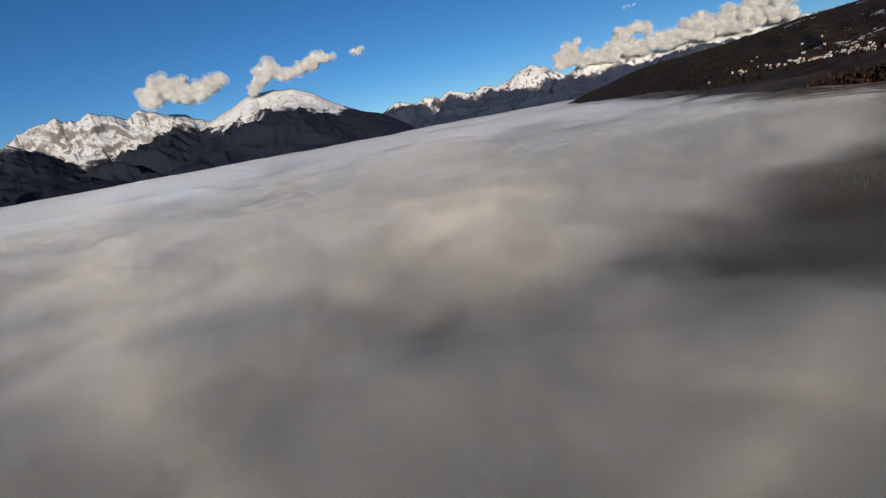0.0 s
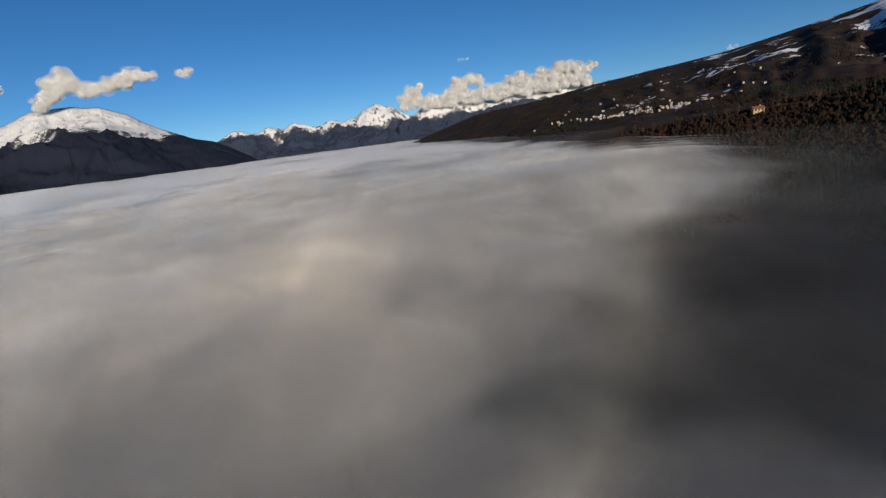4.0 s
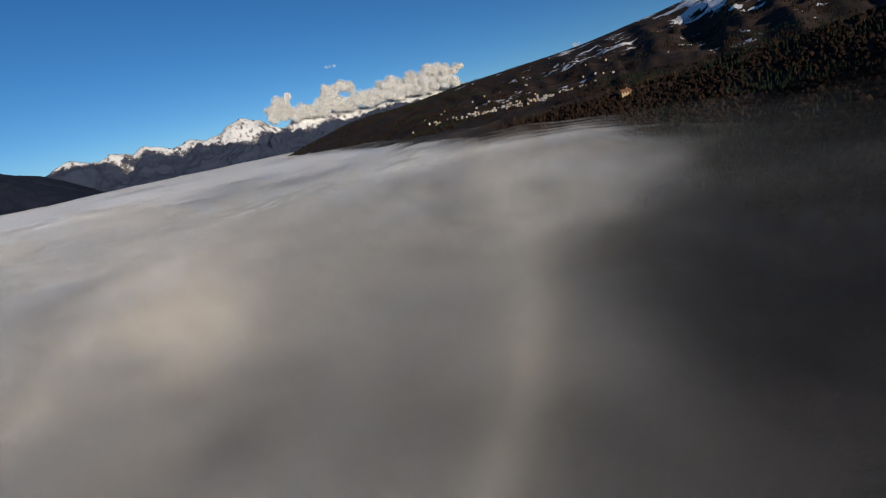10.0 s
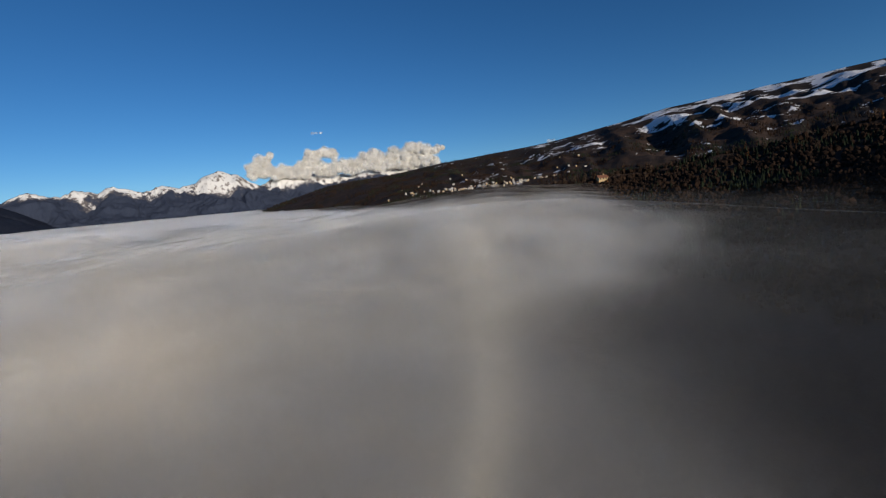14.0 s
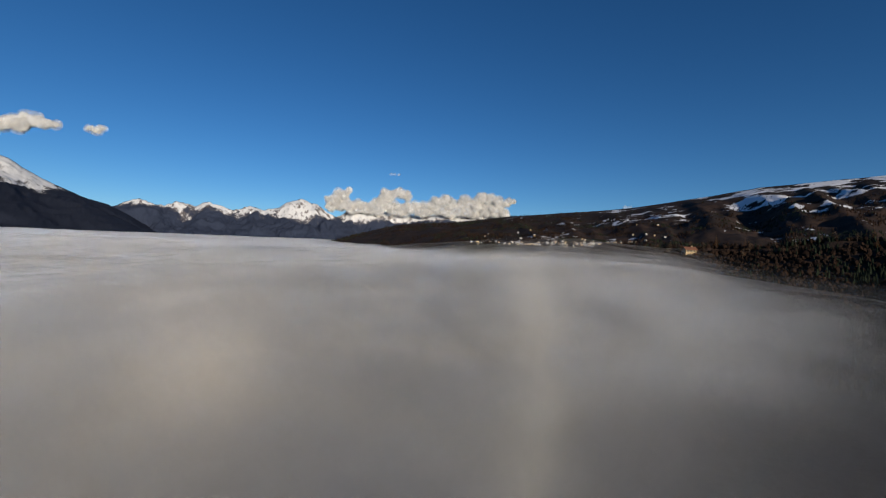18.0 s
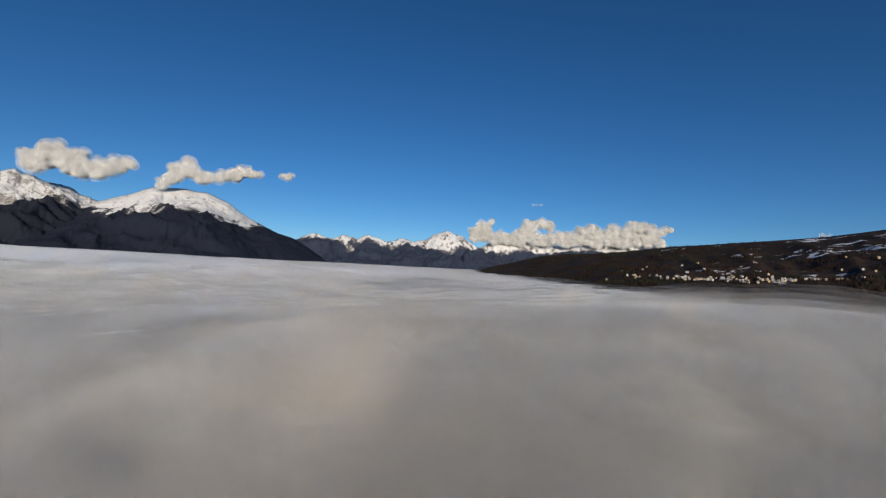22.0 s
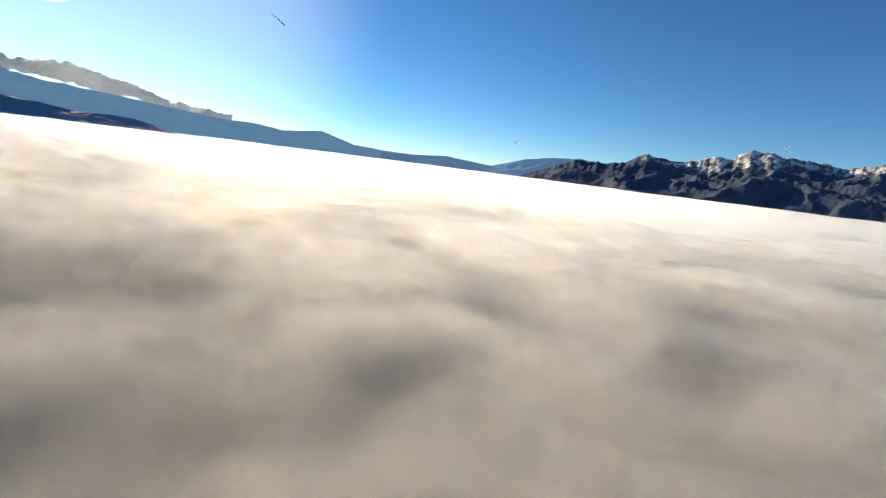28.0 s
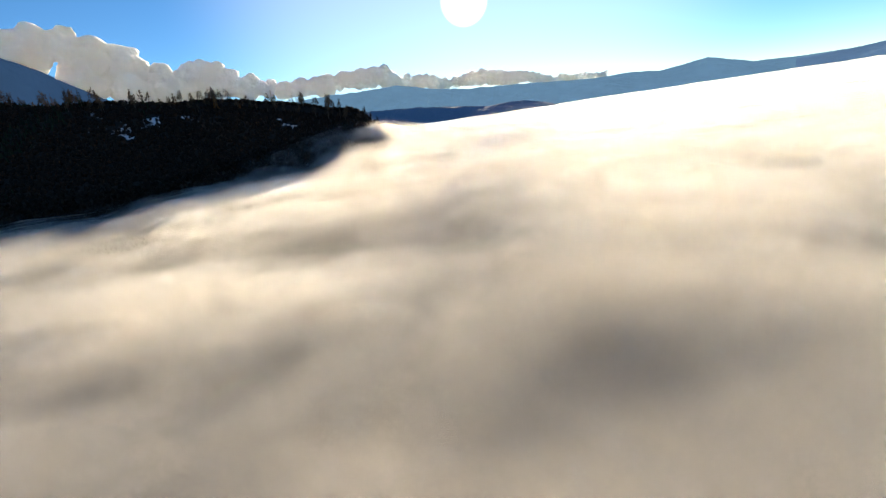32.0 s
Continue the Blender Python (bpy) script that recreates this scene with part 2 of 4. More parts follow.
def mat_ground():
    """Late-autumn woods and fields: brown scrub, dark conifers, old snow on the open patches."""
    m, nt, bsdf = material("wooded_ground")
    L = nt.links
    big = noise_node(nt, 0.004, 6.0, 0.6)
    mid = noise_node(nt, 0.03, 6.0, 0.65)
    fine = noise_node(nt, 0.35, 4.0, 0.6)
    speck = noise_node(nt, 0.11, 5.0, 0.65)
    wood = ramp(nt, mid, [(0.32, (0.018, 0.016, 0.015)), (0.5, (0.046, 0.031, 0.025)), (0.68, (0.085, 0.050, 0.034))])
    wood = mix_rgb(nt, math_node(nt, "MULTIPLY", range_node(nt, big, 0.42, 0.6), 0.7), wood, (0.030, 0.026, 0.022))
    wood = mix_rgb(nt, 0.35, wood, ramp(nt, fine, [(0.3, (0.25, 0.25, 0.25)), (0.7, (1.0, 1.0, 1.0))]), "MULTIPLY")
    att = nt.nodes.new("ShaderNodeAttribute")
    att.attribute_name = "snow"
    snow = range_node(nt, math_node(nt, "ADD", att.outputs["Fac"], math_node(nt, "MULTIPLY", math_node(nt, "SUBTRACT", math_node(nt, "ADD", math_node(nt, "MULTIPLY", mid, 0.6), math_node(nt, "MULTIPLY", speck, 0.4)), 0.5), 1.6)), 0.5, 0.62)
    col = mix_rgb(nt, snow, wood, (0.80, 0.80, 0.82))
    L.new(col, bsdf.inputs["Base Color"])
    bsdf.inputs["Roughness"].default_value = 0.95
    bsdf.inputs["Specular IOR Level"].default_value = 0.1
    bump = node(nt, "ShaderNodeBump", Strength=0.4, Distance=4.0)
    L.new(fine, bump.inputs["Height"])
    L.new(bump.outputs[0], bsdf.inputs["Normal"])
    return m


def mat_mountain(name, snow_z, spread, dark=(0.030, 0.030, 0.034), rock=(0.15, 0.14, 0.135), bare=0.2, cliff=0.25):
    """Alpine slope: woods below in dark, which carries painted haze; broken rock, snow above a ragged line and off the
    steepest faces.
    """
    m, nt, bsdf = material(name)
    L = nt.links
    geo = nt.nodes.new("ShaderNodeNewGeometry")
    sep = nt.nodes.new("ShaderNodeSeparateXYZ")
    L.new(geo.outputs["Position"], sep.inputs[0])
    nor = nt.nodes.new("ShaderNodeSeparateXYZ")
    L.new(geo.outputs["Normal"], nor.inputs[0])
    stretch = nt.nodes.new("ShaderNodeMapping")
    stretch.inputs["Scale"].default_value = (1.0, 1.0, 0.35)
    L.new(geo.outputs["Position"], stretch.inputs["Vector"])
    gully = noise_node(nt, 0.014, 9.0, 0.62, stretch.outputs[0])
    big = noise_node(nt, 0.006, 5.0, 0.6)
    fine = noise_node(nt, 0.12, 5.0, 0.6)
    height = math_node(nt, "ADD", sep.outputs["Z"], math_node(nt, "MULTIPLY", math_node(nt, "SUBTRACT", gully, 0.5), spread * 2.4))
    height = math_node(nt, "ADD", height, math_node(nt, "MULTIPLY", math_node(nt, "SUBTRACT", big, 0.5), spread * 2.0))
    height = math_node(nt, "ADD", height, math_node(nt, "MULTIPLY", math_node(nt, "SUBTRACT", fine, 0.5), spread * 1.0))
    att = nt.nodes.new("ShaderNodeAttribute")
    att.attribute_name = "spur"
    height = math_node(nt, "SUBTRACT", height, math_node(nt, "MULTIPLY", att.outputs["Fac"], spread * 1.5))
    above = range_node(nt, height, snow_z - spread * 0.15, snow_z + spread * 0.15)
    steep = range_node(nt, math_node(nt, "ADD", nor.outputs["Z"], math_node(nt, "MULTIPLY", math_node(nt, "SUBTRACT", fine, 0.5), 0.5)), cliff, cliff + 0.17)
    crag = noise_node(nt, 0.022, 8.0, 0.66, stretch.outputs[0])
    outcrop = math_node(nt, "MULTIPLY", range_node(nt, crag, 0.62 - 0.28 * bare, 0.70 - 0.28 * bare), min(1.0, bare * 3))
    snow = math_node(nt, "MULTIPLY", math_node(nt, "MULTIPLY", above, steep), math_node(nt, "SUBTRACT", 1.0, outcrop))
    stone = mix_rgb(nt, gully, tuple(c * 0.55 for c in rock), rock)
    woods = mix_rgb(nt, range_node(nt, fine, 0.35, 0.7), dark, tuple(c * 1.2 for c in dark))
    base = mix_rgb(nt, range_node(nt, height, snow_z - spread * 0.5, snow_z + spread * 0.3), woods, stone)
    L.new(mix_rgb(nt, snow, base, (0.72, 0.71, 0.70)), bsdf.inputs["Base Color"])
    bsdf.inputs["Roughness"].default_value = 0.9
    bsdf.inputs["Specular IOR Level"].default_value = 0.1
    bump = node(nt, "ShaderNodeBump", Strength=0.25, Distance=18.0)
    L.new(gully, bump.inputs["Height"])
    L.new(bump.outputs[0], bsdf.inputs["Normal"])
    return m


def mat_cloud(name, ragged=False, shine=0.5):
    """Cumulus: bright droplets that also let light through."""
    m, nt, bsdf = material(name)
    L = nt.links
    nt.nodes.remove(bsdf)
    col = ramp(nt, noise_node(nt, 0.02, 6.0, 0.6), [(0.3, (0.66, 0.66, 0.67)), (0.6, (0.74, 0.73, 0.71))])
    a = node(nt, "ShaderNodeBsdfDiffuse", Roughness=1.0)
    t = nt.nodes.new("ShaderNodeBsdfTranslucent")
    L.new(col, a.inputs[0])
    L.new(col, t.inputs[0])
    bump = node(nt, "ShaderNodeBump", Strength=0.3, Distance=18.0)
    L.new(noise_node(nt, 0.016, 5.0, 0.55), bump.inputs["Height"])
    even = nt.nodes.new("ShaderNodeMix")
    even.data_type = "VECTOR"
    even.inputs[0].default_value = 0.45
    L.new(bump.outputs[0], even.inputs[4])
    even.inputs[5].default_value = (0, 0, 1)
    L.new(even.outputs[1], a.inputs["Normal"])
    # its billows' faces look every way and pass light on
    grain = nt.nodes.new("ShaderNodeTexWhiteNoise")
    place = nt.nodes.new("ShaderNodeNewGeometry")
    wide = nt.nodes.new("ShaderNodeVectorMath")
    wide.operation = "SCALE"
    wide.inputs["Scale"].default_value = 977.0
    L.new(place.outputs["Position"], wide.inputs[0])
    L.new(wide.outputs[0], grain.inputs["Vector"])
    every = nt.nodes.new("ShaderNodeVectorMath")
    every.operation = "SUBTRACT"
    every.inputs[1].default_value = (0.5, 0.5, 0.5)
    L.new(grain.outputs["Color"], every.inputs[0])
    unit = nt.nodes.new("ShaderNodeVectorMath")
    unit.operation = "NORMALIZE"
    L.new(every.outputs[0], unit.inputs[0])
    L.new(unit.outputs[0], t.inputs["Normal"])
    body = node(nt, "ShaderNodeMixShader", Fac=0.5)
    L.new(a.outputs[0], body.inputs[1])
    L.new(t.outputs[0], body.inputs[2])
    m.cycles.use_bump_map_correction = False
    # droplet faces seen at a slant throw light forwards
    ahead = node(nt, "ShaderNodeBsdfGlossy", Roughness=0.5, Color=(1.0, 0.98, 0.94, 1))
    L.new(unit.outputs[0], ahead.inputs["Normal"])
    slant = node(nt, "ShaderNodeFresnel", IOR=1.2)
    L.new(unit.outputs[0], slant.inputs["Normal"])
    strong = nt.nodes.new("ShaderNodeVectorMath")
    strong.operation = "SCALE"
    strong.inputs[0].default_value = (1.0, 0.98, 0.94)
    L.new(math_node(nt, "MULTIPLY", slant.outputs[0], 3.6), strong.inputs["Scale"])
    L.new(strong.outputs[0], ahead.inputs["Color"])
    both = nt.nodes.new("ShaderNodeAddShader")
    L.new(body.outputs[0], both.inputs[0])
    L.new(ahead.outputs[0], both.inputs[1])
    # rim gloss, boosted by shine to brighten clouds lit from behind
    rim = node(nt, "ShaderNodeBsdfGlossy", Roughness=0.6)
    edge = node(nt, "ShaderNodeFresnel", IOR=1.35)
    gleam = nt.nodes.new("ShaderNodeVectorMath")
    gleam.operation = "SCALE"
    gleam.inputs[0].default_value = (1.0, 0.98, 0.94)
    L.new(math_node(nt, "MULTIPLY", edge.outputs[0], shine), gleam.inputs["Scale"])
    L.new(gleam.outputs[0], rim.inputs["Color"])
    whole = nt.nodes.new("ShaderNodeAddShader")
    L.new(both.outputs[0], whole.inputs[0])
    L.new(rim.outputs[0], whole.inputs[1])
    both = whole
    if ragged:
        wisp = noise_node(nt, 0.013, 4.0, 0.5, twist=0.5)
        alpha = range_node(nt, wisp, 0.28, 0.75, 0.0, 0.34)
        clear = nt.nodes.new("ShaderNodeBsdfTransparent")
        mix = nt.nodes.new("ShaderNodeMixShader")
        L.new(alpha, mix.inputs[0])
        L.new(clear.outputs[0], mix.inputs[1])
        L.new(both.outputs[0], mix.inputs[2])
        both = mix
    L.new(both.outputs[0], nt.nodes["Material Output"].inputs[0])
    return m


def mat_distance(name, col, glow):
    """Far ranges as a plain pale backdrop; haze of lit air painted in as colour and glow."""
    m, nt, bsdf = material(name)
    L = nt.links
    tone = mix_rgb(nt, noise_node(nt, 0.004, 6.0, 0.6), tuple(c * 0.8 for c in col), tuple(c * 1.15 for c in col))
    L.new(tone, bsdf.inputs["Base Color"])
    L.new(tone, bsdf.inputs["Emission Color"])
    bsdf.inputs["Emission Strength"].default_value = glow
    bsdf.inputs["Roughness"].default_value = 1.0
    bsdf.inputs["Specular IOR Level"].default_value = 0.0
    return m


def mat_plain(name, col, rough=0.9):
    m, nt, bsdf = material(name)
    spot = noise_node(nt, 0.8, 4.0, 0.6)
    nt.links.new(mix_rgb(nt, spot, tuple(c * 0.7 for c in col), tuple(min(1, c * 1.2) for c in col)), bsdf.inputs["Base Color"])
    bsdf.inputs["Roughness"].default_value = rough
    bsdf.inputs["Specular IOR Level"].default_value = 0.2
    return m


# ---- ground ----
# crest of the wooded spur that borders the valley: x, y, height
CREST = [(165, 392, -24), (205, 365, -13), (255, 335, -3), (310, 290, 0), (350, 230, 4), (400, 120, 22), (440, 0, 48),
         (420, -110, 62), (345, -170, 60), (285, -210, 50), (218, -255, 38), (158, -292, 27), (128, -312, 20), (98, -335, -14), (70, -360, -40)]
SHELF = -44.0
HILL_AZ = (-6, 1, 5, 9, 12, 15, 19, 21, 26, 34, 39.5, 46, 52, 57, 62, 68, 80, 110, 135)
HILL_EL = (-2.0, -0.8, 0.5, 1.7, 2.5, 2.8, 3.05, 3.3, 4.0, 4.65, 5.1, 6.1, 7.1, 7.4, 7.7, 8.0, 8.4, 8.0, 6.0)


def fog_level(x, y):
    r = np.hypot(x, y)
    return -22 + 56 * (np.minimum(r, 4600) / 4300) ** 0.8


def spur(x, y):
    best = np.full(np.shape(x), 1e9)
    top, side = np.zeros(np.shape(x)), np.zeros(np.shape(x))
    for (x0, y0, z0), (x1, y1, z1) in zip(CREST, CREST[1:]):
        dx, dy = x1 - x0, y1 - y0
        t = np.clip(((x - x0) * dx + (y - y0) * dy) / (dx * dx + dy * dy), 0, 1)
        d = np.hypot(x - x0 - t * dx, y - y0 - t * dy)
        near = d < best
        best = np.where(near, d, best)
        top = np.where(near, z0 + t * (z1 - z0), top)
        side = np.where(near, np.sign((x - x0) * dy - (y - y0) * dx), side)
    fall = 0.50 - 0.29 * smooth(-20, 110, y)
    west = top - fall * best - 8 * smooth(0, 60, best)
    east = top - 0.06 * best + 5 * fbm(x / 90, y / 90, 0, 3, seed=11)
    return np.where(side > 0, west, east)


def ground_height(x, y):
    x, y = np.asarray(x, float), np.asarray(y, float)
    r = np.hypot(x, y)
    az = np.degrees(np.arctan2(x, y))
    rough = 5 * fbm(x / 70, y / 70, 0, 4, seed=3)
    near = np.maximum(spur(x, y), SHELF) + rough * 0.5 * smooth(SHELF, SHELF + 25, spur(x, y))
    el = np.interp(az, HILL_AZ, HILL_EL, left=-2.0, right=-2.0)
    crest = 2000 * np.tan(np.radians(el))
    foot = 790 + 650 * smooth(24, 5, az)
    u = np.clip((r - foot) / (2000 - foot), 0, 1.0)
    gully = ridged(az / 5.0 + r / 1500, r / 700, 4, seed=21)
    side = 9 + 24 * smooth(30, 60, az)
    hill = -10 + (crest + 10) * u + side * 0.6 * (gully - 0.6) * np.sin(np.pi * np.clip(u, 0, 1)) + rough * (1 - 0.8 * u)
    hill = hill - 0.25 * np.clip(r - 2000, 0, None)
    hill = np.where((az > -6) & (az < 140), hill, -60) - 50 * smooth(foot, foot - 300, r)
    return np.maximum(np.maximum(near, hill), -60)


def polar(rings, steps, az0=0.0, az1=360.0, closed=True):
    a = np.radians(np.linspace(az0, az1, steps, endpoint=not closed))
    A, Rr = np.meshgrid(a, rings, indexing="ij")
    return Rr * np.sin(A), Rr * np.cos(A), np.degrees(A), Rr


def snow_patch(x, y, z):
    """Old snow on clearings below the southern crest."""
    return smooth(0.42, 0.60, fbm(x / 18, y / 12, 0, 4, 0.6, seed=47)) * smooth(-150, -190, y) * smooth(2, 12, z) * smooth(330, 280, np.abs(x))


def build_ground():
    rings = np.concatenate([np.linspace(0.01, 150, 30), np.linspace(155, 520, 110), np.linspace(530, 2300, 170), np.linspace(2400, 4900, 16)])
    X, Y, A, Rr = polar(rings, 1080)
    Z = ground_height(X, Y)
    field = smooth(0.5, 0.8, fbm(A / 1.6, Rr / 60, 0, 5, 0.6, seed=41)) * smooth(800, 900, Rr) * smooth(20, 26, A)
    patch = fbm(X / 75, Y / 75, 0, 5, 0.6, seed=43)
    top = smooth(3.9, 6.0, np.degrees(np.arctan2(Z, Rr))) * smooth(44, 50, A) * smooth(1350, 1700, Rr)
    high = smooth(0.35, 0.75, patch + 0.75 * top) * (0.3 + 0.7 * smooth(30, 48, A)) + 0.22 * smooth(0.62, 0.85, patch) * smooth(35, 80, Z)
    snow = np.clip(0.5 * field + 0.66 * high * smooth(1000, 1500, Rr), 0, 1.2) + 0.50 * snow_patch(X, Y, Z) * smooth(520, 480, Rr)
    ob = sheet("ground", X, Y, Z, MAT_GROUND, True, [("snow", snow)])
    tagged(ob, "dark brown wooded hillside with old snow on open fields", "hillside", kind="structure")


# single heads and gaps of the fog: x, y, reach, strength
HEADS = ((24, 6, 21, 5.0), (-14, 112, 24, 3.6), (-42, 52, 26, 2.5), (-92, 40, 24, 2.6),
         (-66, 24, 15, -5.0), (-18, 15, 13, -1.6), (-125, 84, 13, -3.0), (30, 44, 15, -3.6), (-40, 20, 11, -1.6))


def fog_heads(x, y):
    u, v = x + 9 * fbm(x / 26, y / 26, 0, 3, seed=45), y + 9 * fbm(x / 26, y / 26, 0, 3, seed=46)
    return sum(h * np.exp(-((u - a) ** 2 + (v - b) ** 2) / c ** 2) for a, b, c, h in HEADS)


def fog_relief(x, y):
    """Rounded billows with creases between them, calmer to the north and far out."""
    r = np.hypot(x, y - 40)
    wx, wy = 16 * fbm(x / 75, y / 75, 0, 2, seed=50), 16 * fbm(x / 75, y / 75, 0, 2, seed=49)

    def puff(size, seed):
        n = value_noise((x + wx) / size, (y + wy) / size, 0, seed)
        return np.sqrt(n * n + 0.05) - 0.40

    calm = (1 - 0.62 * smooth(85, 135, y) * smooth(-120, -60, x) * smooth(420, 300, r)) * (1 - 0.5 * smooth(260, 1000, r))
    near = smooth(900, 300, r)
    return 0.22 * fog_heads(x, y) + calm * (4.0 * puff(135, 56) * smooth(4500, 900, r) + 5.0 * puff(66, 58) + 1.6 * puff(31, 59) * near + 0.5 * puff(14, 60) * smooth(380, 160, r))


def fog_height(x, y):
    r = np.hypot(x, y - 40)
    swell = 2.0 * fbm(x / 170, y / 170, 0, 3, 0.45, seed=51) + fog_relief(x, y)
    mound = 4 * np.exp(-(((x - 120) / 100) ** 2 + ((y - 330) / 70) ** 2)) + 10 * np.exp(-(((x - 95) / 88) ** 2 + ((y - 175) / 62) ** 2))
    mound = mound + 20 * np.exp(-(((x - 115) / 90) ** 2 + ((y + 300) / 85) ** 2))
    # against the southern slope the fog climbs
    land = spur(x, y)
    climb = 9 * smooth(-34, -4, land) * smooth(20, -120, y) * smooth(900, 600, r)
    return fog_level(x, y) + swell + mound + climb


def fog_density(x, y):
    """How closed the fog is: open over the foot of the spur, closed out on the valley."""
    billow = fbm(x / 55, y / 55, 0, 4, 0.5, seed=81)
    dense = 0.93 + 0.12 * billow + 0.06 * fog_relief(x, y) * smooth(140, 60, y)
    shore = x - 75 * smooth(75, 130, y) - 0.25 * np.clip(y - 125, 0, 300) + 20 * fbm(x / 45, y / 45, 0, 3, seed=83)
    thin = smooth(-4, 72, shore) * smooth(5, 60, y)
    # southern strip thinned too, darkened in place of shade
    thin = np.maximum(thin, 0.25 * smooth(95, 175, x) * smooth(10, -70, y) * smooth(-330, -270, y))
    dense = dense * (1 - 0.90 * thin - 0.07 * smooth(100, 170, x) * thin)
    far = smooth(180, 420, np.hypot(x, y - 60)) * (1 - thin)
    return np.clip(dense + (1 - dense) * far, 0.02, 1)


# shells of the fog from its body upwards: lift, closeness, raggedness
SHELLS = ((-3.2, 1.0, 0.0), (-1.9, 0.34, 0.5), (-0.7, 0.28, 0.7), (0.4, 0.20, 0.85), (1.6, 0.13, 1.0))


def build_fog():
    for k, (lift, full, ragged) in enumerate(SHELLS):
        rings = np.concatenate([[0.01], np.arange(1.6, 172, 1.6), np.geomspace(174, 700, 70)])
        if k == 0:
            rings = np.concatenate([rings, np.geomspace(715, 4850, 110)])
        X, Y, A, Rr = polar(rings, 720)
        Y = Y + 40 * (1 - smooth(300, 2000, Rr))
        top = fog_height(X, Y) + lift + (0.9 * fbm(X / 16, Y / 16, 0.37 * k, 2, seed=71) if k else 0)
        land = ground_height(X, Y)
        depth = top - land
        edge = 6.5 * fbm(X / 34, Y / 34, 0, 4, 0.55, seed=61 + k)
        dense = fog_density(X, Y)
        relief = fog_relief(X, Y)
        heads = fog_heads(X, Y)
        # thinned below the southern crest so dark slope stands in for shaded fog
        south = smooth(10, -70, Y) * smooth(760, 600, Rr) * smooth(-20, 40, X)
        if k == 0:
            cover = (1 - np.exp(-np.clip(depth + edge, 0, None) / 6.0)) * dense
            cover = cover ** (1 - 0.8 * smooth(500, 1500, Rr))
            # none lies in the dip behind the northern crest
            cover = cover * (1 - smooth(412, 428, Rr + edge) * smooth(830, 770, Rr) * smooth(26, 33, A) * smooth(150, 120, A))
            cover = cover * (1 - south * (1 - smooth(12, 35, depth + 0.9 * edge)))
        else:
            tuft = fbm(X / 38, Y / 38, 0.35 * k, 3, 0.5, seed=77)
            cover = full * np.clip(dense, 0, 1) ** 1.3 * (0.25 + 0.75 * smooth(-0.5, 0.5, tuft + 0.22 * relief + 0.15 * heads))
            cover = cover * smooth(0, 9, depth + 0.6 * edge) * smooth(690, 140, Rr) * (1 - south * (1 - smooth(12, 37, depth + edge)))
        # forward glare painted in: whiter down the valley to the south-west, greyer to north-west
        # far dimming, pale crests and dark creases: painted shading besides thinner fog
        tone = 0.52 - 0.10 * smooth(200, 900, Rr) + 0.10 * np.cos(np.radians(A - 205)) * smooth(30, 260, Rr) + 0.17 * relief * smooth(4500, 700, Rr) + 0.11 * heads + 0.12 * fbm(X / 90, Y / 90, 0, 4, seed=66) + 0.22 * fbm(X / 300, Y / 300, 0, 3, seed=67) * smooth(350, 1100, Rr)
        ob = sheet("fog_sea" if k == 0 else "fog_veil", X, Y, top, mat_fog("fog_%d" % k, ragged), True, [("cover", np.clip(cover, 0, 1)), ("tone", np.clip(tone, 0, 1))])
        tagged(ob, "grey-white billowing top of the valley fog" if k == 0 else "thin ragged mist over the fog's billows", "fog", kind="stuff" if k else "structure")


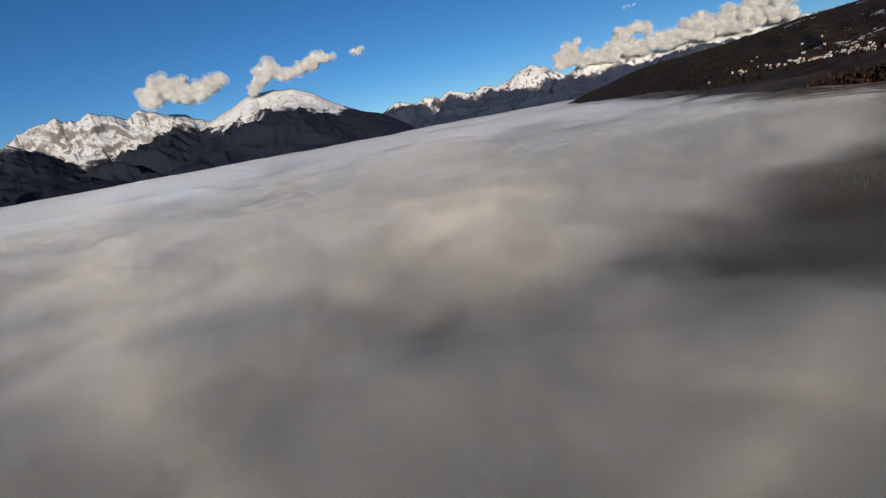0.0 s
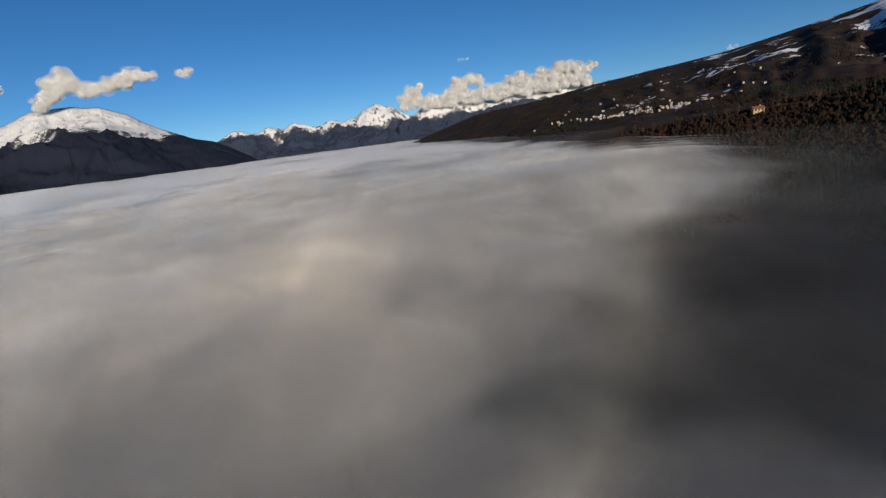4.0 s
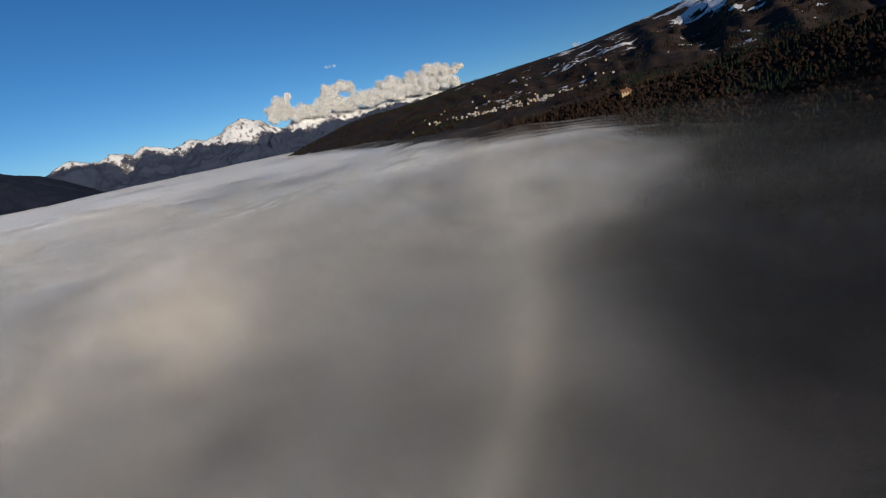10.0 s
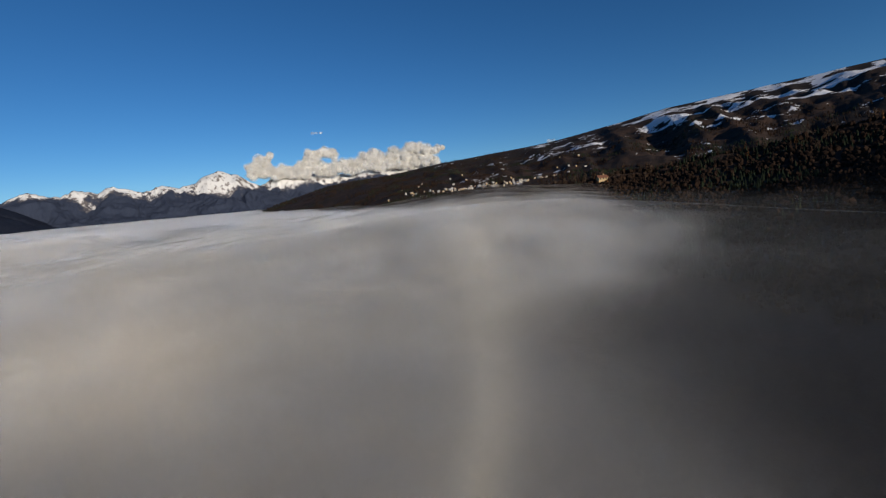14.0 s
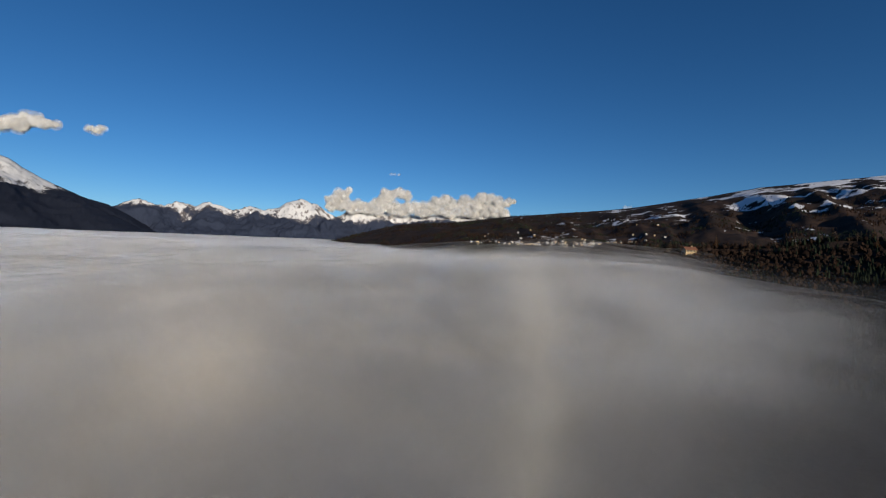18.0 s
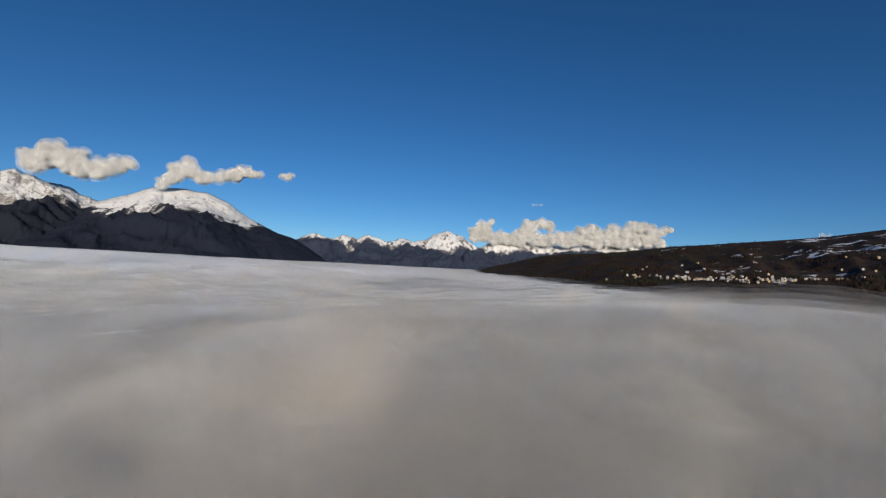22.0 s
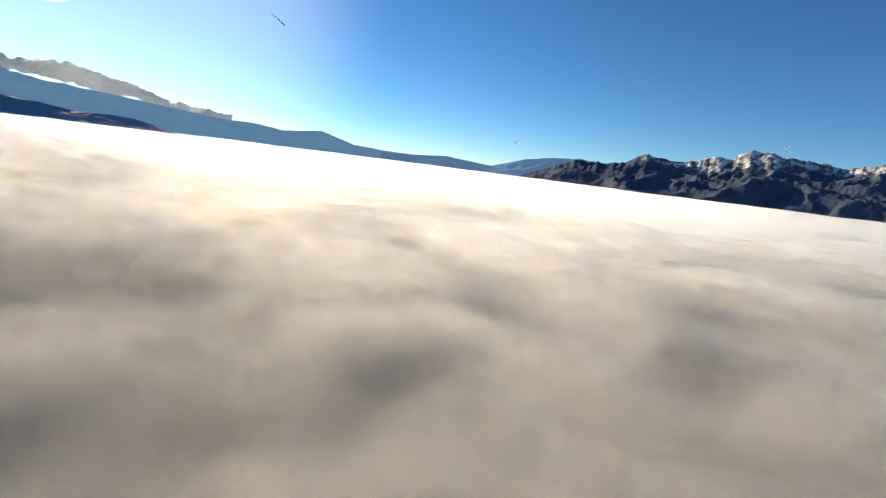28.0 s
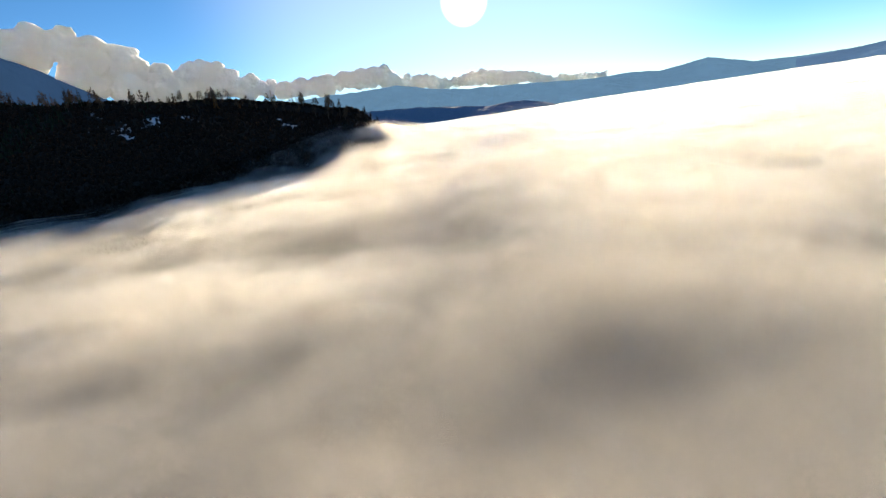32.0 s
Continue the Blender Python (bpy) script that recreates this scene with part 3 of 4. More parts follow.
# ---- mountains ----
def mountain(name, label, az, el, front, crest, back, mat, jag=0.25, spurs=0.5, seed=0, step=0.09, base_el=-0.6, power=1.35, freq=1.0, far=False):
    """A range whose skyline runs through the given headings and heights; spurs and gullies break its face."""
    front = crest - 1.9 * (crest - front)
    a = np.arange(az[0], az[-1] + step / 2, step)
    E0 = np.interp(a, az, el) + 0.1
    E = E0 + jag * (0.35 * fbm(a * 1.1, 0, 0, 5, 0.6, seed=seed + 1) + 0.3 * (ridged(a * 0.7, 0.3, 4, 0.5, seed=seed + 2) - 0.9)) * np.clip(E0 / 3, 0, 1)
    k = int(2.2 / step)
    soft = np.convolve(np.pad(E0, k, mode="edge"), np.ones(2 * k + 1) / (2 * k + 1), "valid")
    u = np.concatenate([np.linspace(0, 0.75, 48), np.linspace(0.765, 1, 28), np.linspace(1.05, 1.5, 8)])
    A, U = np.meshgrid(a, u, indexing="ij")
    EE, ES = np.repeat(E[:, None], len(u), 1), np.repeat(np.minimum(soft, E0 + 0.4)[:, None], len(u), 1)
    # the summit's own outline fades into broad flanks lower down
    EM = ES + (EE - ES) * smooth(0.5, 1.0, U)
    R0 = np.where(U <= 1, front + (crest - front) * U, crest + (back - crest) * (U - 1) * 2)
    zc, zb = crest * np.tan(np.radians(EM)), front * math.tan(radians(base_el))
    Ar = np.radians(A)
    X, Y = R0 * np.sin(Ar), R0 * np.cos(Ar)
    wx, wy = 90 * fbm(X / 300, Y / 300, 0, 3, seed=seed + 9), 90 * fbm(X / 300, Y / 300, 0, 3, seed=seed + 19)
    g = ridged((X + wx) / 620 * freq, (Y + wy) / 620 * freq, 6, 0.5, seed=seed + 5) - 0.8
    rise = np.where(U <= 1, np.clip(U, 0, 1) ** power, np.clip(1 - (U - 1) * 2.2, 0, 1))
    lump = np.sin(np.pi * np.clip(U, 0, 1)) ** 0.8
    Z = zb + (zc - zb) * (rise + spurs * 0.17 * g * lump)
    fine = ridged((X + 0.5 * wx) / 190, (Y + 0.5 * wy) / 190, 5, 0.55, seed=seed + 31) - 0.8
    Z = Z + (2 + 11 * spurs * smooth(0.45, 0.9, U)) * fine * smooth(0, 0.15, U) * np.clip((1 - U) / 0.12, 0, 1)
    limit = R0 * np.tan(np.radians(EE))
    Z = np.where(U < 1, np.minimum(Z, limit * (0.80 + 0.18 * U)), Z)
    ob = sheet(name, X, Y, Z, mat, False, [("spur", g * lump)])
    if far:
        return tagged(ob, label, "mountains", kind="structure")
    return tagged(ob, label, "mountain", group="mountains round the valley")


def build_mountains():
    # bluish dark values paint distance haze into the woods, most in hazed, shade, low
    alp = mat_mountain("alpine_snow", 330, 90, cliff=0.55, dark=(0.017, 0.021, 0.034))
    peak = mat_mountain("alpine_peak", 375, 80, dark=(0.017, 0.020, 0.031), rock=(0.16, 0.145, 0.135), bare=0.55, cliff=0.58)
    shade = mat_mountain("alpine_haze_tint", 310, 80, dark=(0.044, 0.058, 0.086), rock=(0.19, 0.175, 0.16), bare=0.55, cliff=0.58)
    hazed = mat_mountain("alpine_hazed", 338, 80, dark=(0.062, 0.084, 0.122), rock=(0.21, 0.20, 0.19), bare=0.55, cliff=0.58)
    high = mat_mountain("alpine_high", 335, 84, dark=(0.018, 0.021, 0.032), rock=(0.25, 0.22, 0.20), bare=0.28, cliff=0.56)
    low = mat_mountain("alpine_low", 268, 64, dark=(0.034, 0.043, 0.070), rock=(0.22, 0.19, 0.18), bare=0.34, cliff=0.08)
    far = mat_mountain("alpine_far", 330, 80, dark=(0.035, 0.037, 0.045))
    # self-lit haze colours for the backdrop ranges
    haze = mat_distance("haze_glow_blue", (0.10, 0.185, 0.30), 0.40)
    pale = mat_distance("haze_glow_pale", (0.13, 0.255, 0.37), 0.36)
    slate = mat_distance("haze_glow_slate", (0.06, 0.13, 0.23), 0.16)
    mountain("snow_massif", "broad snow-capped massif above dark woods", (-44, -38.6, -36.5, -34, -31.2, -28.8, -26.6, -25.6, -23.5, -21.6, -19.2, -17.6, -14.6),
             (2.0, 5.2, 6.1, 7.3, 7.6, 7.4, 6.55, 5.8, 4.65, 3.7, 3.0, 2.1, 0.2), 3400, 4300, 4600, alp, 0.10, 0.8, 100)
    mountain("rocky_massif", "grey rocky massif with snow fields", (-59.5, -57.2, -55, -53.9, -51.9, -50.4, -49, -47.8, -46.2, -44.8, -43.7, -41, -39.2, -37.2, -34),
             (3.6, 5.0, 6.3, 6.9, 7.3, 6.9, 7.7, 7.2, 6.7, 7.3, 7.0, 6.3, 5.5, 4.6, 2.5), 3800, 4500, 4750, high, 0.4, 1.1, 200)
    mountain("dark_peak", "dark wooded mountain with a snow-dusted crown", (-69, -66, -64.8, -62.4, -61.2, -60.6, -60.0, -58.9, -57.8, -57, -56, -55, -53.5, -50, -46),
             (2.0, 4.2, 5.5, 6.8, 6.0, 5.7, 6.6, 6.2, 5.6, 5.2, 5.5, 5.0, 4.2, 2.4, 0.3), 3400, 4200, 4450, peak, 0.25, 0.9, 300)
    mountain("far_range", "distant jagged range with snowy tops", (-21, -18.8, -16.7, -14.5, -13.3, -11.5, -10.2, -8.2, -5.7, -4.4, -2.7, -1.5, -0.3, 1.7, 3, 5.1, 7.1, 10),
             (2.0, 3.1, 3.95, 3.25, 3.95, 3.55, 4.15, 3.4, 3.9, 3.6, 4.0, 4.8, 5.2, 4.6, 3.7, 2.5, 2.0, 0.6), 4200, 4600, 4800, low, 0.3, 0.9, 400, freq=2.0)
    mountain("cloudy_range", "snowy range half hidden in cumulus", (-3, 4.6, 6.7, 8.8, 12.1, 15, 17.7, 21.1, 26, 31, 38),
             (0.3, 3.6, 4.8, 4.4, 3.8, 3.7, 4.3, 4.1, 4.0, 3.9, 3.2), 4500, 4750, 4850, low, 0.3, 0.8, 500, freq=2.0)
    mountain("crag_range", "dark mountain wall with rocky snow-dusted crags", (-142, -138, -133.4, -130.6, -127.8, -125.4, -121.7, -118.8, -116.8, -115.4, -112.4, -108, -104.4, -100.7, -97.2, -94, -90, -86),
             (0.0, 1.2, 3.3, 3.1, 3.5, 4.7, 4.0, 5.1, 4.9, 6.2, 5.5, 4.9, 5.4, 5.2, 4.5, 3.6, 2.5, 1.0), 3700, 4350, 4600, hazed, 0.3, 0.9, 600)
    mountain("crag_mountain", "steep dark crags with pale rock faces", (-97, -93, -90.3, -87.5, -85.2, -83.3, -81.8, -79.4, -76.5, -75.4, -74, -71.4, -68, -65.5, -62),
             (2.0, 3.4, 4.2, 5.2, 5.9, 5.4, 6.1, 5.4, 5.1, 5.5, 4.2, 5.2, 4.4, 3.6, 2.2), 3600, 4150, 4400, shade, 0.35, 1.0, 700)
    mountain("pale_crag", "pale distant rocky crags dusted with snow", (-98, -96, -94, -92, -90, -88), (3.6, 4.6, 4.95, 4.5, 4.4, 3.4), 4500, 4700, 4800, far, 0.4, 0.6, 750)
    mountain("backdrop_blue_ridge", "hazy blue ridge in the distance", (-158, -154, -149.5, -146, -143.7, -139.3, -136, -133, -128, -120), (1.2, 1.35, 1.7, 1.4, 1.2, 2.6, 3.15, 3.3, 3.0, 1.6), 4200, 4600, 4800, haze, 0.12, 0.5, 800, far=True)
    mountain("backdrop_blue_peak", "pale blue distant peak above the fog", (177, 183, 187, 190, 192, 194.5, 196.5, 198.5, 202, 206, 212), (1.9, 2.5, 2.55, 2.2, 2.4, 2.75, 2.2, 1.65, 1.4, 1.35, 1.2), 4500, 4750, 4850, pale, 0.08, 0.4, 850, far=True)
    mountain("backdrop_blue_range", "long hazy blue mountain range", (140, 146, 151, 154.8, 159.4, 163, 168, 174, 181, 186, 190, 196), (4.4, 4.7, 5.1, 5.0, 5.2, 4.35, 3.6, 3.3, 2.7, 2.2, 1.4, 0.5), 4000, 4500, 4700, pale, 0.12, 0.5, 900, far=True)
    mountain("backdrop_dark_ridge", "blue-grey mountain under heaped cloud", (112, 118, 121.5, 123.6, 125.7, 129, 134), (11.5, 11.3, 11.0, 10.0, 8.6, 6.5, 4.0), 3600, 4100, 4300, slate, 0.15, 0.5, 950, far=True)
    # pale blue haze painted into these hills' wood colour
    mountain("low_island", "low dark wooded hills rising from the fog", (154, 156, 161.7, 165, 168, 170.8, 173, 175, 177, 178.7, 180), (2.6, 2.6, 2.3, 1.9, 1.6, 1.2, 1.35, 1.3, 0.9, 0.4, 0.0), 2600, 2900, 3100, mat_mountain("low_hills_haze_tint", 900, 60, dark=(0.16, 0.24, 0.32)), 0.15, 0.4, 980)


# ---- clouds ----
def ball(level):
    bm = bmesh.new()
    bmesh.ops.create_icosphere(bm, subdivisions=level, radius=1.0)
    v = np.array([p.co[:] for p in bm.verts])
    f = np.array([[q.index for q in p.verts] for p in bm.faces])
    bm.free()
    return v, f


BALLS = {k: ball(k) for k in (3, 4)}


def joined(name, parts, mat, smooth_shade=True):
    """One mesh from (points, faces) pairs whose faces have equal corner counts."""
    verts, faces, base = [], [], 0
    for v, f in parts:
        verts.append(v)
        faces.append(f + base)
        base += len(v)
    verts, faces = np.concatenate(verts), np.concatenate(faces)
    mesh = bpy.data.meshes.new(name)
    n = faces.shape[1]
    mesh.vertices.add(len(verts))
    mesh.vertices.foreach_set("co", verts.ravel())
    mesh.loops.add(faces.size)
    mesh.loops.foreach_set("vertex_index", faces.ravel())
    mesh.polygons.add(len(faces))
    mesh.polygons.foreach_set("loop_start", np.arange(len(faces)) * n)
    mesh.polygons.foreach_set("use_smooth", np.full(len(faces), smooth_shade))
    mesh.update(calc_edges=True)
    mesh.materials.append(mat)
    return mesh


def puff_mesh(c, R, az, seed, rng, rough, swell):
    """One billowing puff: a rough ball with smaller ones about it."""
    side, up, deep = np.array(heading(az + 90, 0)), np.array((0, 0, 1.0)), np.array(heading(az, 0))
    parts = []
    for k in range(7):
        s = R * (1.0 if k == 0 else rng.uniform(0.28, 0.62))
        o = np.zeros(3) if k == 0 else np.array((rng.uniform(-1.0, 1.0), rng.uniform(-0.4, 0.8), rng.uniform(-0.5, 0.3)))
        p = c + R * (o[0] * side + o[1] * up + o[2] * deep)
        v, f = BALLS[4 if s > 30 else 3]
        w = v * s * 0.8 + p
        d = 0.0
        for a, q in ((1.0, 1.2), (0.6, 0.5), (0.2, 0.24)):
            d = d + a * (0.5 - 1.2 * np.abs(value_noise(w[:, 0] / (s * q), w[:, 1] / (s * q), w[:, 2] / (s * q), seed)))
        drift = fbm(w[:, 0] / (s * 1.6), w[:, 1] / (s * 1.6), w[:, 2] / (s * 1.6), 2, 0.5, seed=seed + 3)
        w = v * (swell * s * np.clip(0.85 + rough * d + 0.34 * drift, 0.12, 2))[:, None] * np.array((1, 1, 0.85)) + p
        parts.append((w, f))
    return parts


def cloud(label, puffs, distance, seed, rough=0.15, crisp=False):
    """A cumulus heaped from billowing puffs: heading, height and radius of each in degrees; fused into one body."""
    rng = np.random.default_rng(seed)
    full = []
    for p, q in zip(puffs, puffs[1:] + puffs[-1:]):
        full.append(p)
        if 0.3 < math.hypot(p[0] - q[0], p[1] - q[1]) < 3.4:
            full.append(tuple((u + v) / 2 + rng.normal(0, 0.08) for u, v in zip(p, q)))
    small = min(distance * math.tan(radians(p[2])) for p in full)
    again = np.random.default_rng(seed + 50)
    parts = []
    for az, el, size in full:
        parts += puff_mesh(np.array(heading(az, el)) * distance, distance * math.tan(radians(size)) * 0.95, az, seed, again, rough, 1.0)
    ob = new("cloud", joined("cloud", parts, MAT_CLOUD))
    tagged(ob, label, "cloud", group="clouds over the mountains")
    fuse = ob.modifiers.new("fuse", "REMESH")
    fuse.mode, fuse.voxel_size, fuse.use_smooth_shade = "VOXEL", max(3.2, min(6.0, small * 0.14)), True
    ease = ob.modifiers.new("ease", "SMOOTH")
    ease.factor, ease.iterations = 0.5, 3 if crisp else 40 if small > 28 else 14
    # every detached piece is a cloud of its own; crumbs are dropped
    shape = ob.evaluated_get(bpy.context.evaluated_depsgraph_get()).to_mesh()
    co = np.empty(len(shape.vertices) * 3)
    shape.vertices.foreach_get("co", co)
    co = co.reshape(-1, 3)
    quad = np.array([tuple(p.vertices) for p in shape.polygons if len(p.vertices) == 4])
    root = np.arange(len(co))
    while True:
        low = root[quad].min(1)
        fresh = root.copy()
        for k in range(4):
            np.minimum.at(fresh, quad[:, k], low)
        fresh = fresh[fresh]
        if (fresh == root).all():
            break
        root = fresh
    marks, counts = np.unique(root, return_counts=True)
    order = [m for c, m in sorted(zip(counts, marks), reverse=True) if c > 0.06 * counts.max()]
    ob.modifiers.clear()
    for m in order:
        mine = root == m
        at = np.cumsum(mine) - 1
        mesh = joined("cloud", [(co[mine], at[quad[mine[quad[:, 0]]]])], MAT_BRIGHT_RIM if crisp else MAT_WISP if small < 22 else MAT_CLOUD)
        if m == order[0]:
            one = ob
            ob.data = mesh
        else:
            one = tagged(new("cloud", mesh), "detached tuft beside a " + label, "cloud", group="clouds over the mountains")
        # a thin ragged fringe about it
        normal = np.empty(len(mesh.vertices) * 3)
        mesh.vertices.foreach_get("normal", normal)
        normal = normal.reshape(-1, 3)
        own = co[mine]
        for reach in () if crisp or small < 22 else (0.5, 1.2):
            grow = reach * min(26.0, 0.35 * small + 5) * (0.75 + 0.8 * fbm(own[:, 0] / 80, own[:, 1] / 80, own[:, 2] / 80, 2, 0.5, seed=seed + 9))
            fringe = new("fringe", joined("fringe", [(own + normal * np.clip(grow, 1, None)[:, None], at[quad[mine[quad[:, 0]]]])], MAT_WISP))
            fringe.parent = one


def build_clouds():
    cloud("white cumulus resting on a rocky massif", [(-43.4, 8.2, 1.3), (-42.0, 9.3, 1.2), (-40.5, 8.3, 1.3), (-38.8, 8.3, 1.0), (-37.2, 9.0, 0.9), (-36.2, 9.6, 0.6), (-42.0, 10.2, 0.5)], 4250, 1)
    cloud("ragged white cloud trailing off a snowy summit", [(-33.2, 7.9, 0.6), (-32.0, 8.7, 0.9), (-31.0, 9.8, 0.9), (-30.7, 10.6, 0.5), (-29.6, 9.1, 0.8), (-28.0, 9.3, 0.7), (-26.4, 9.8, 0.8), (-25.2, 10.2, 0.7), (-23.6, 10.2, 0.45)], 4200, 2)
    cloud("small detached scrap of white cloud", [(-20.9, 10.5, 0.38), (-20.1, 10.6, 0.33)], 4300, 3)
    cloud("long bank of white cumulus over a snowy range", [(3.2, 5.2, 0.8), (4.4, 6.0, 0.7), (5.4, 6.7, 0.45), (4.6, 4.7, 0.7), (6.5, 4.9, 0.6), (8.2, 4.6, 0.6), (9.4, 5.3, 0.7), (10.4, 6.1, 0.8),
           (11.6, 6.6, 0.65), (12.8, 6.4, 0.5), (13.0, 5.2, 0.5), (14.3, 4.4, 0.6), (15.6, 4.7, 0.6), (16.2, 6.0, 0.35), (17.4, 5.2, 0.7), (17.8, 6.2, 0.5), (19.2, 5.0, 0.8), (20.2, 6.1, 0.6),
           (21.4, 5.3, 0.8), (22.4, 6.3, 0.8), (23.6, 6.2, 0.7), (24.6, 5.5, 0.6), (25.8, 5.9, 0.45), (27.0, 5.9, 0.3), (11.0, 4.3, 0.6), (23.0, 4.5, 0.8)] + [(3.4 + 1.15 * k, 4.35 + 0.25 * math.sin(2.3 * k), 0.62 + 0.12 * math.sin(5.1 * k)) for k in range(20)] + [(8.6 + 1.2 * k, 4.95 + 0.2 * math.sin(1.7 * k), 0.6) for k in range(14)], 4680, 4)
    cloud("small puff of cloud above a dark ridge", [(39.4, 5.3, 0.33), (40.0, 5.35, 0.25)], 3300, 5)
    cloud("thin pale scrap of cloud in clear sky", [(-56.6, 9.9, 0.2), (-55.9, 9.75, 0.13)], 4400, 6)
    cloud("thin pale scrap of cloud in clear sky", [(10.6, 8.9, 0.22), (11.6, 8.9, 0.2)], 4400, 7)
    cloud("upright white puff above dark crags", [(-86.9, 8.4, 0.75), (-86.2, 8.0, 0.7), (-87.0, 9.0, 0.5), (-84.8, 8.1, 0.5)], 4200, 8)
    cloud("round white puff beside a larger one", [(-79.2, 8.4, 0.55), (-78.4, 8.8, 0.6), (-77.8, 8.9, 0.4)], 4200, 9)
    cloud("tiny puff above a snowy ridge", [(-112.6, 6.6, 0.3), (-112.0, 6.2, 0.26)], 4250, 10)
    cloud("tiny puff above a snowy ridge", [(-115.2, 7.4, 0.18)], 4250, 11)
    cloud("faint wisp of cloud over blue hills", [(-140.9, 4.6, 0.2), (-140.5, 4.3, 0.26), (-140.1, 3.95, 0.2)], 4300, 12)
    cloud("towering heap of sunlit cumulus", [(118.6, 9.6, 2.4), (121.8, 11.0, 2.0), (124.4, 12.0, 1.7), (126.4, 11.8, 1.8), (128.6, 10.6, 1.9), (127.0, 8.8, 2.2), (130.8, 10.0, 1.9), (131.4, 7.8, 2.2), (133.4, 8.2, 1.7),
           (135.6, 7.2, 1.8), (137.8, 8.7, 1.6), (139.6, 7.8, 1.5), (141.6, 6.8, 1.5), (137.6, 6.2, 1.7), (143.8, 6.4, 1.2)], 4550, 13, 0.30, True)
    cloud("row of white cumulus on a blue range", [(145.6, 6.2, 1.2), (147.4, 6.3, 1.1), (149.2, 6.4, 1.1), (150.8, 6.0, 1.2), (152.4, 6.3, 1.1), (154.0, 6.4, 1.2), (155.6, 6.5, 1.2), (157.2, 6.5, 1.2), (158.8, 5.8, 1.1), (160.6, 5.0, 0.9), (162.2, 5.2, 0.95), (163.8, 5.0, 0.9), (165.4, 4.6, 0.8)], 4750, 14, 0.30, True)
    cloud("row of white cumulus on a blue range", [(166.8, 4.5, 0.8), (168.2, 4.6, 0.9), (169.6, 4.6, 1.0), (171.2, 4.6, 1.0), (172.6, 4.0, 0.9), (173.8, 3.9, 0.8), (175.0, 4.1, 0.8), (176.4, 3.6, 0.7), (177.8, 3.3, 0.65), (179.4, 3.1, 0.6), (181.0, 3.0, 0.58), (182.6, 2.9, 0.5), (184.0, 2.8, 0.42)], 4800, 15, 0.30, True)


# ---- trees ----
def tube(p, q, r0, r1, sides=5):
    p, q = np.array(p, float), np.array(q, float)
    d = (q - p) / (np.linalg.norm(q - p) + 1e-9)
    s = np.cross(d, (0.3, 0.9, 0.2))
    s /= np.linalg.norm(s)
    t = np.cross(d, s)
    a = np.linspace(0, 2 * np.pi, sides, endpoint=False)
    ring = np.cos(a)[:, None] * s + np.sin(a)[:, None] * t
    v = np.concatenate([p + ring * r0, q + ring * r1])
    i = np.arange(sides)
    j = (i + 1) % sides
    return v, np.concatenate([np.stack([i, j, j + sides], 1), np.stack([i, j + sides, i + sides], 1)])


def leaf_quads(centres, size, rng):
    """Small tilted triangles pairs about the given centres."""
    n = len(centres)
    d = rng.normal(0, 1, (n, 3))
    d /= np.linalg.norm(d, axis=1)[:, None]
    e = np.cross(d, rng.normal(0, 1, (n, 3)))
    e /= np.linalg.norm(e, axis=1)[:, None] + 1e-9
    s = size * rng.uniform(0.6, 1.4, (n, 1))
    v = np.stack([centres - d * s, centres + e * s * 0.7, centres + d * s, centres - e * s * 0.7], 1).reshape(-1, 3)
    k = np.arange(n)[:, None] * 4
    return v, np.concatenate([k + np.array([[0, 1, 2]]), k + np.array([[0, 2, 3]])])


def bare_tree(seed, height, mat_bark, mat_twig, label):
    rng = np.random.default_rng(seed)
    trunk = [tube((0, 0, -0.6), (0.1, 0, height * 0.45), height * 0.022, height * 0.014), tube((0.1, 0, height * 0.45), (0.2, 0.1, height * 0.86), height * 0.014, height * 0.003)]
    tips = []
    for k in range(15):
        z = height * rng.uniform(0.28, 0.8)
        a = rng.uniform(0, 2 * np.pi)
        reach = height * rng.uniform(0.16, 0.30) * (1.15 - z / height)
        tip = np.array((math.cos(a) * reach, math.sin(a) * reach, z + height * rng.uniform(0.10, 0.22)))
        trunk.append(tube((0.1, 0, z), tip, height * 0.008, height * 0.002, 4))
        for j in range(9):
            tips.append(tip * rng.uniform(0.6, 1.0) + np.array((0, 0, z * 0.0)) + rng.normal(0, height * 0.045, 3))
    base = new("bare_tree")
    tagged(base, label, "tree", group="trees along the wooded spur")
    t = new("trunk", joined("trunk", trunk, mat_bark, True))
    c = new("crown", joined("crown", [leaf_quads(np.array(tips), height * 0.036, rng)], mat_twig, False))
    t.parent = c.parent = base
    return base


